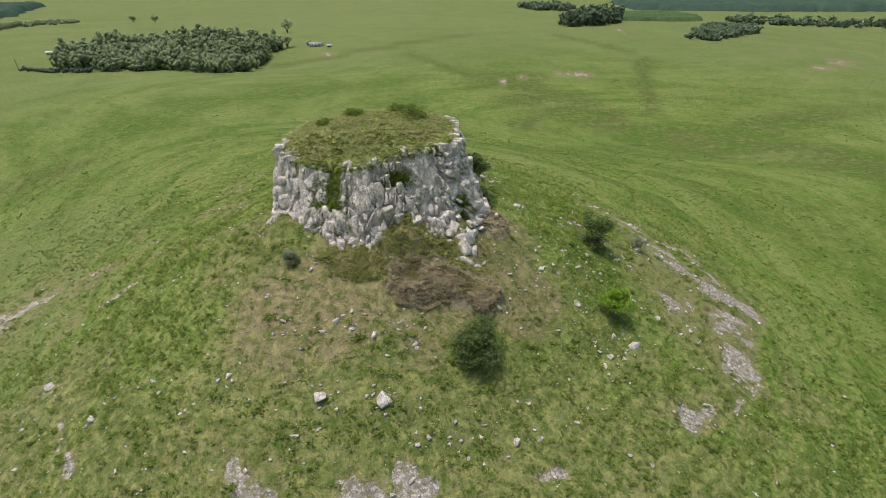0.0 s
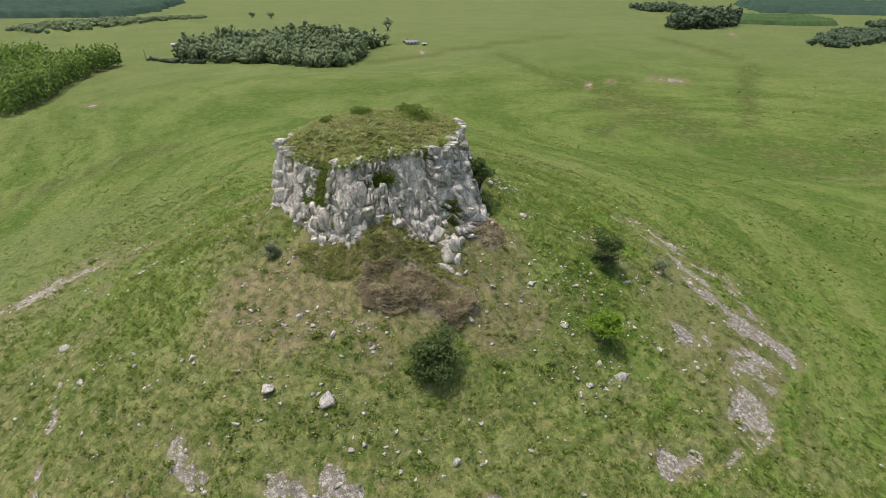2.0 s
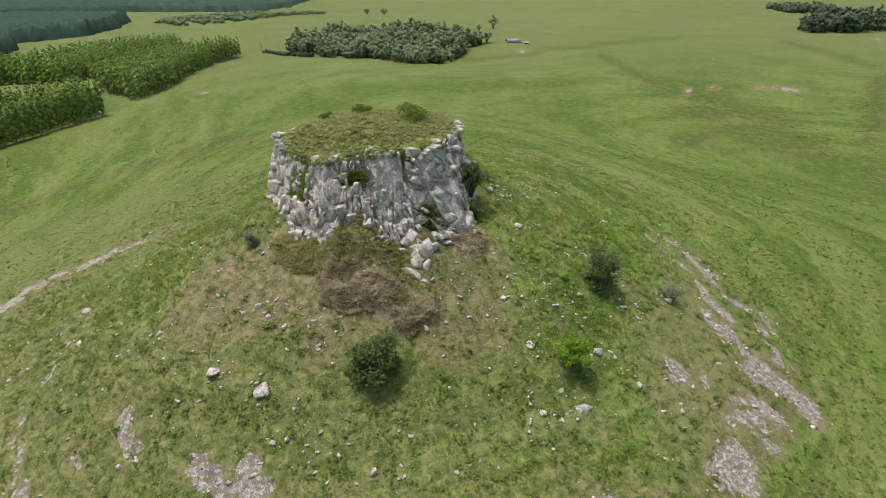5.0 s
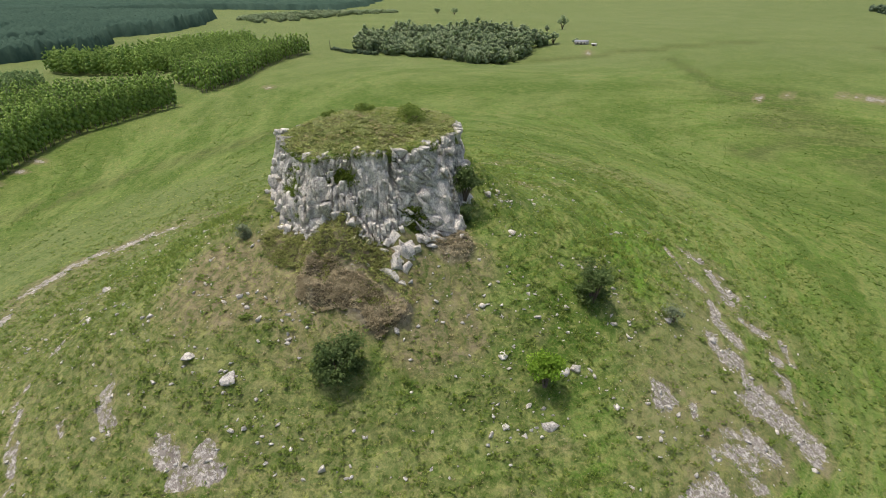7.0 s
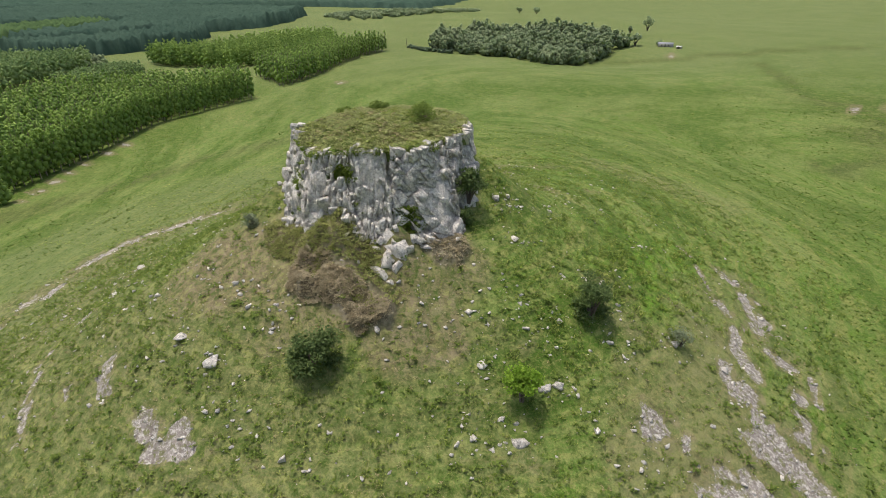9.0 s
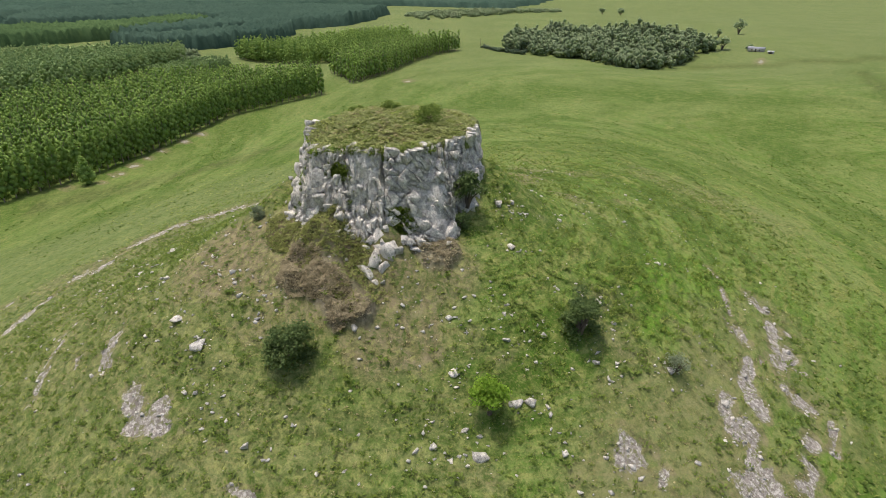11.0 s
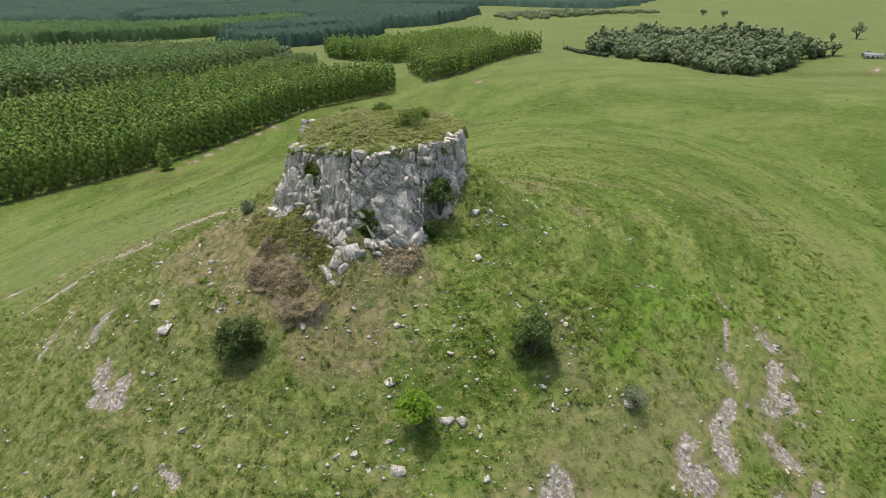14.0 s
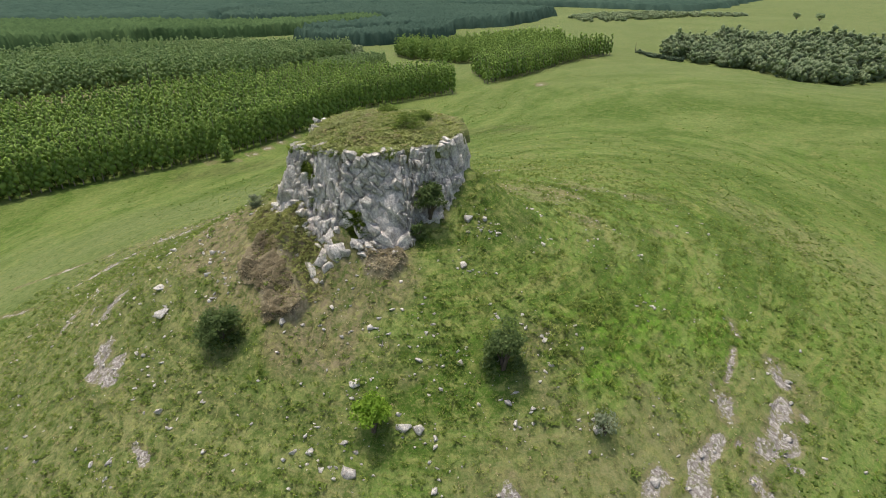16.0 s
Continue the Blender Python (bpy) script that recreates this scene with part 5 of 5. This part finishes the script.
def stand(name, label, poly, gap, tall, lumps, wide, material, seed, trunks=True, rows=True, cards=30, fine=0.6, stems=True):
    """A block of planted trees as one mass."""
    rng = np.random.default_rng(seed)
    px, py = np.array(poly).T
    gx, gy = np.meshgrid(np.arange(px.min(), px.max(), gap), np.arange(py.min(), py.max(), gap))
    j = 0.20 if rows else 0.45
    x, y = gx.ravel() + rng.uniform(-j, j, gx.size) * gap, gy.ravel() + rng.uniform(-j, j, gx.size) * gap
    ok = inside(x, y, poly) & (rng.random(x.size) < 0.97)
    x, y = x[ok], y[ok]
    z = land(x, y)
    kinds = [gum(np.random.default_rng(seed * 50 + k), 1.0 * tall, lumps, wide, 0.12, cards, fine, True) for k in range(6)]
    which = rng.integers(6, size=len(x))
    size = (rng.uniform(0.80, 1.12, len(x)) if trunks else rng.uniform(0.92, 1.06, len(x))) * (0.92 + 0.16 * fbm(x / 40, y / 40, seed, 2))
    spin = rng.uniform(0, 2 * math.pi, len(x))
    crowns, trunk_parts, tones = [], [], []
    tone = np.clip(rng.beta(1.6, 1.6, len(x)) * 0.8 + 0.5 * (fbm(x / 30, y / 30, seed + 7, 3) - 0.4), 0, 1)
    for k in range(6):
        mine = which == k
        c, s = np.cos(spin[mine]), np.sin(spin[mine])
        trunk, mass, spray = kinds[k]
        quads = spray[1]
        for (v, f), into, each in ((mass, crowns, 6), ((spray[0], np.concatenate([quads[:, :3], quads[:, [0, 2, 3]]])), crowns, 4), (trunk, trunk_parts, 0)):
            if into is trunk_parts and not (trunks and stems):
                continue
            if into is crowns:
                tones.append(np.clip(np.repeat(tone[mine], len(v)) + np.tile(np.repeat(rng.uniform(-0.18, 0.18, len(v) // each), each), mine.sum()), 0, 1))
            w = v[None] * size[mine][:, None, None]
            w = np.stack([w[..., 0] * c[:, None] - w[..., 1] * s[:, None], w[..., 0] * s[:, None] + w[..., 1] * c[:, None], w[..., 2]], -1)
            w += np.stack([x[mine], y[mine], z[mine]], 1)[:, None]
            into.append((w.reshape(-1, 3), (f[None] + (np.arange(mine.sum()) * len(v))[:, None, None]).reshape(-1, f.shape[1])))
    v, f = joined(crowns)
    ob = tagged(place(name, v, f, material, shade=not trunks), label, "trees", kind="stuff")
    give(ob.data, "tone", np.concatenate(tones))
    if trunk_parts:
        v, f = joined(trunk_parts)
        place("trunks", v, f, BARK_PALE, ob)
    return ob


EDGE = [(-150, -90), (-161, -45), (-168, -19), (-174, 6), (-178, 34), (-183, 61), (-197, 90), (-211, 112), (-221, 126), (-223, 159), (-222, 184)]
stand("eucalyptus_stand", "dense plantation of green eucalyptus trees in rows", [(x - 3.5, y) for x, y in EDGE] + [(-242, 187), (-266, 170), (-300, 142), (-302, 105), (-298, 72), (-289, 42), (-275, 14), (-260, -12), (-252, -30), (-235, -90)], 3.5, 17, 11, 1.95, LEAF_GUM, 61, cards=64, fine=0.52)
along = 0.0
made = []
rng_edge = np.random.default_rng(77)
for (x1, y1), (x2, y2) in zip(EDGE[1:], EDGE[2:]):
    length = math.hypot(x2 - x1, y2 - y1)
    while along < length:
        ex, ey = x1 + (x2 - x1) * along / length + rng_edge.uniform(-1.2, 0.6), y1 + (y2 - y1) * along / length
        if len(made) < 5:
            t = single_gum("eucalyptus_tree", "tall slim eucalyptus at the plantation's edge", ex, ey, 15.2 + 0.5 * len(made), 80 + len(made))
        else:
            t = copy_thing(made[len(made) % 5], pose(*on_ground(ex, ey), 0, 0, rng_edge.uniform(0, 360)))
        made.append(t)
        along += rng_edge.uniform(2.8, 3.8)
    along -= length
lone = single_gum("eucalyptus_tree", "lone young eucalyptus before the plantation's edge", -172, 55.5, 10.0, 99, 2.8, 22, 0.1)

stand("eucalyptus_stand", "plantation block of green eucalyptus trees", [(-233, 208), (-238, 224), (-256, 262), (-274, 288), (-289, 325), (-291, 354), (-306, 352), (-320, 322), (-314, 290), (-305, 258), (-297, 233), (-265, 222)], 3.6, 16.5, 11, 2.05, LEAF_GUM, 62, cards=54, fine=0.66)
stand("eucalyptus_stand", "long band of eucalyptus trees behind the nearer blocks", [(-352, 252), (-382, 244), (-438, 233), (-468, 240), (-460, 262), (-434, 268), (-430, 302), (-416, 338), (-358, 356), (-338, 346), (-334, 300), (-343, 272)], 4.1, 16.5, 12, 2.45, LEAF_GUM, 63, cards=24, fine=0.9, stems=False)
stand("eucalyptus_stand", "band of young eucalyptus beside a meadow", [(-372, 150), (-395, 205), (-425, 216), (-442, 198), (-410, 150)], 4.0, 9.5, 9, 1.8, LEAF_FAR, 60, cards=24, fine=0.8)
stand("eucalyptus_stand", "wide plantation block beyond a cleared strip", [(-262, -170), (-285, -90), (-306, -45), (-326, -22), (-348, 8), (-362, 60), (-392, 105), (-430, 150), (-470, 198), (-490, 205), (-510, 170), (-530, 121), (-526, 46), (-512, -18), (-443, -63), (-380, -170)], 4.1, 16.5, 7, 2.6, LEAF_FAR, 64, cards=16, fine=0.95, stems=False)
canopy("eucalyptus_stand", "far plantation block of dull green trees", [(-480, -220), (-560, -80), (-640, 20), (-655, 140), (-665, 182), (-705, 302), (-740, 330), (-790, 312), (-742, 220), (-732, 150), (-765, 50), (-835, -140), (-800, -260)], 2.3, 5.0, 16, CANOPY_GREEN, 65)
# the farthest blocks take the leaf colour with haze mixed in
canopy("eucalyptus_stand", "far plantation block of trees tinted blue for haze", [(-605, 170), (-575, 186), (-542, 230), (-530, 270), (-524, 312), (-556, 352), (-604, 345), (-592, 290), (-590, 220), (-610, 190)], 2.0, 4.6, 16, CANOPY_HAZE, 70)
canopy("eucalyptus_stand", "distant plantation on low hills, its trees tinted blue for haze", [(-622, 186), (-612, 350), (-556, 420), (-580, 480), (-660, 556), (-760, 640), (-1000, 800), (-1250, 420), (-1050, 180), (-860, 120), (-800, 330), (-740, 350), (-700, 320), (-655, 200)], 3.2, 6.5, 16, CANOPY_HAZE, 66)
canopy("distant_woods", "distant plantations towards the horizon, tinted blue for haze", [(-900, -400), (-860, 100), (-1080, 170), (-1270, 380), (-1220, 700), (-1210, 1020), (-1150, 1110), (-1035, 1250), (-1060, 1420), (-1300, 1900), (-2200, 1600), (-2300, 600), (-2200, -600)], 8.0, 15, 17, CANOPY_HAZE, 67)
canopy("distant_woods", "distant dark woods beyond the pasture", [(420, 1300), (620, 1200), (900, 1150), (1300, 900), (1700, 1000), (1300, 1700), (500, 1800)], 9.0, 17, 15, CANOPY_HAZE, 68)
canopy("eucalyptus_stand", "far block of lighter green trees behind the pasture", [(215, 760), (290, 790), (370, 860), (420, 1000), (430, 1120), (300, 1180), (200, 1000)], 3.4, 6.5, 6.5, CANOPY_GREEN, 69)


def woodland(name, label, poly, gap, tall, wide, leaf, cards, material, seed):
    """Natural woods: round crowns of many sizes, each of several leafy masses."""
    rng = np.random.default_rng(seed)
    px, py = np.array(poly).T
    n = int((px.max() - px.min()) * (py.max() - py.min()) / gap**2)
    x, y = rng.uniform(px.min(), px.max(), n), rng.uniform(py.min(), py.max(), n)
    ok = inside(x, y, poly)
    x, y = x[ok], y[ok]
    z = land(x, y)
    chunks, tones = [], []
    for bx, by, bz in zip(x, y, z):
        h = tall * rng.uniform(0.55, 1.0) * (0.60 + 0.7 * vnoise(bx / 25, by / 25, seed))
        w = wide * rng.uniform(0.6, 1.2)
        tree = rng.beta(1.3, 1.3)
        m = 15 if cards > 30 else 10
        d = rng.normal(size=(m, 3))
        d /= np.linalg.norm(d, axis=1)[:, None]
        d[:, 2] = d[:, 2] * 1.1 + 0.05
        at = d * rng.uniform(0.45, 0.80, (m, 1)) * (w, w, h * 0.55) + (bx, by, bz + h * 0.48)
        mass = clumps(rng, at, w * rng.uniform(0.26, 0.44, m), 1.0, True)
        k = rng.integers(m, size=cards)
        e = rng.normal(size=(cards, 3))
        e /= np.linalg.norm(e, axis=1)[:, None]
        sv, sf = leaves(rng, at[k] + e * w * rng.uniform(0.34, 0.52, (cards, 1)), rng.uniform(0.6, 1.3, cards) * leaf, 0.7, 1.15)
        chunks += [mass, (sv, np.concatenate([sf[:, :3], sf[:, [0, 2, 3]]]))]
        tones += [tone_of(rng, len(mass[0]), tree, 6), tone_of(rng, len(sv), tree, 4)]
    v, f = joined(chunks)
    ob = tagged(place(name, v, f, material), label, "woods", kind="stuff")
    give(ob.data, "tone", np.concatenate(tones))
    return ob


woodland("woodland", "grey-green native copse in a hollow of the pasture", [(-268, 380), (-250, 368), (-220, 372), (-190, 386), (-150, 371), (-143, 402), (-146, 440), (-142, 495), (-175, 515), (-222, 512), (-268, 474), (-284, 424)], 4.2, 15.5, 3.7, 0.42, 110, LEAF_WOOD, 71)
woodland("woodland", "rounded grey-green trees at the end of the plantation", [(-466, 194), (-476, 212), (-494, 216), (-508, 190), (-500, 176)], 5, 12, 3.6, 1.1, 40, LEAF_WOOD, 78)
woodland("hedge", "low dark hedge at the copse's edge", [(-286, 373), (-262, 366), (-236, 366), (-236, 370), (-262, 371), (-286, 378)], 1.8, 3.2, 1.5, 0.7, 24, LEAF_DULL, 77)
woodland("woodland", "dark clump of trees on the far pasture", [(112, 560), (150, 572), (190, 640), (205, 690), (176, 700), (140, 640), (115, 600)], 5, 19, 4, 1.8, 20, LEAF_DULL, 72)
woodland("scrub", "low dark scrub on a far slope", [(178, 440), (205, 436), (300, 560), (330, 640), (300, 650), (230, 540)], 6, 6, 3.4, 1.5, 20, LEAF_DULL, 73)
woodland("woodland", "straggling far trees along a rise", [(195, 1320), (260, 1280), (300, 1400), (230, 1600), (185, 1560)], 14, 17, 8, 3.0, 16, LEAF_DULL, 74)
woodland("woodland", "scattered far trees and bushes", [(-571, 523), (-492, 491), (-459, 518), (-443, 570), (-420, 660), (-470, 740), (-600, 700), (-640, 600)], 8.5, 5, 3.4, 1.5, 16, LEAF_WOOD, 75)
woodland("woodland", "hedge and trees beside far fields", [(380, 760), (480, 720), (760, 700), (800, 740), (560, 800), (420, 900)], 13, 11, 5, 2.4, 20, LEAF_DULL, 76)
for k, (bx, by, w, h) in enumerate(((-164, 590, 10, 13), (-140, 498, 9, 10), (-372, 690, 8, 7), (-352, 700, 9, 8), (-122, 505, 5, 4), (-168, 556, 4, 7))):
    bush("tree", "lone dark round-crowned tree in the far pasture", bx, by, w, h, LEAF_WOOD, 150 + k, 260, 1.3, 0.25, category="tree")


# ---------------------------------------------------------------- far buildings and poles
ROOF_WHITE = bark_material("painted_roof", (0.62, 0.62, 0.60), (0.45, 0.45, 0.44))
ROOF_GREY = bark_material("grey_roof", (0.30, 0.31, 0.33), (0.20, 0.21, 0.22))
PLASTER = bark_material("pale_plaster", (0.55, 0.52, 0.47), (0.42, 0.40, 0.36))
DARK_WOOD = bark_material("weathered_wood", (0.14, 0.12, 0.10), (0.07, 0.06, 0.05))


def box(cx, cy, cz, sx, sy, sz):
    v = np.array([(cx + a * sx / 2, cy + b * sy / 2, cz + c * sz / 2) for a in (-1, 1) for b in (-1, 1) for c in (-1, 1)])
    return v, np.array([(0, 1, 3, 2), (4, 6, 7, 5), (0, 4, 5, 1), (2, 3, 7, 6), (0, 2, 6, 4), (1, 5, 7, 3)])


def gable(long, deep, eave, ridge, over=0.5):
    """A pitched roof slab with thickness."""
    x, y = long / 2 + over, deep / 2 + over
    outer = [(sx * x, sy * y, eave) for sx in (-1, 1) for sy in (-1, 1)] + [(-x, 0, ridge), (x, 0, ridge)]
    v = np.array(outer + [(a, b, c - 0.18) for a, b, c in outer])
    f = [(0, 2, 5, 4), (1, 4, 5, 3), (6, 10, 11, 8), (7, 9, 11, 10), (0, 6, 8, 2), (1, 3, 9, 7), (0, 4, 10, 6), (1, 7, 10, 4), (2, 8, 11, 5), (3, 5, 11, 9)]
    return v, np.array(f)


def shed(name, label, x, y, turn, long, deep, eave, ridge, roof):
    thing = new(name)
    thing.location = on_ground(x, y, 0.1)
    thing.rotation_euler = (0, 0, radians(turn))
    tagged(thing, label, "building")
    place("wall", *box(0, 0, eave / 2, long, deep, eave), PLASTER, thing, shade=False)
    place("roof", *gable(long, deep, eave, ridge), roof, thing, shade=False)
    for k in (-0.25, 0.25):
        place("window", *box(k * long, -deep / 2, eave * 0.55, 1.2, 0.1, 1.0), DARK_WOOD, thing, shade=False)
    place("door", *box(0, -deep / 2, 1.0, 1.0, 0.12, 2.0), DARK_WOOD, thing, shade=False)
    return thing


shed("farm_shed", "small white-roofed shed alone in the far pasture", -302, 430, 20, 4.2, 3, 2.0, 2.8, ROOF_WHITE)
shed("farmhouse", "long low grey-roofed farmhouse beside trees", -116, 502, 8, 11, 5, 2.3, 3.5, ROOF_GREY)
shed("farm_shed", "small pale-roofed outbuilding near the farmhouse", -103, 495, 0, 3.4, 2.4, 1.6, 2.2, ROOF_WHITE)
shed("farmhouse", "far white house among hedgerow trees", 560, 800, -30, 18, 8, 3.2, 5.4, ROOF_WHITE)


def pole(name, label, x, y, tall, lean, arms=()):
    thing = new(name)
    thing.location = on_ground(x, y)
    tagged(thing, label, "pole")
    v, f = tube([(0, 0, -0.3), (lean * 0.5, 0, tall * 0.5), (lean, 0, tall)], (0.20, 0.17, 0.13), 7)
    place("post", v, f, DARK_WOOD, thing)
    for h in arms:
        place("crossarm", *box(lean * h / tall, 0, h, 2.6, 0.16, 0.16), DARK_WOOD, thing, shade=False)
    return thing


pole("dead_trunk", "bare leaning dead trunk at the hedge's end", -287, 374, 7.5, -0.8)
pole("power_pole", "grey power pole in the cleared strip between plantations", -300, 30, 21, 0.1, (18.5, 20))
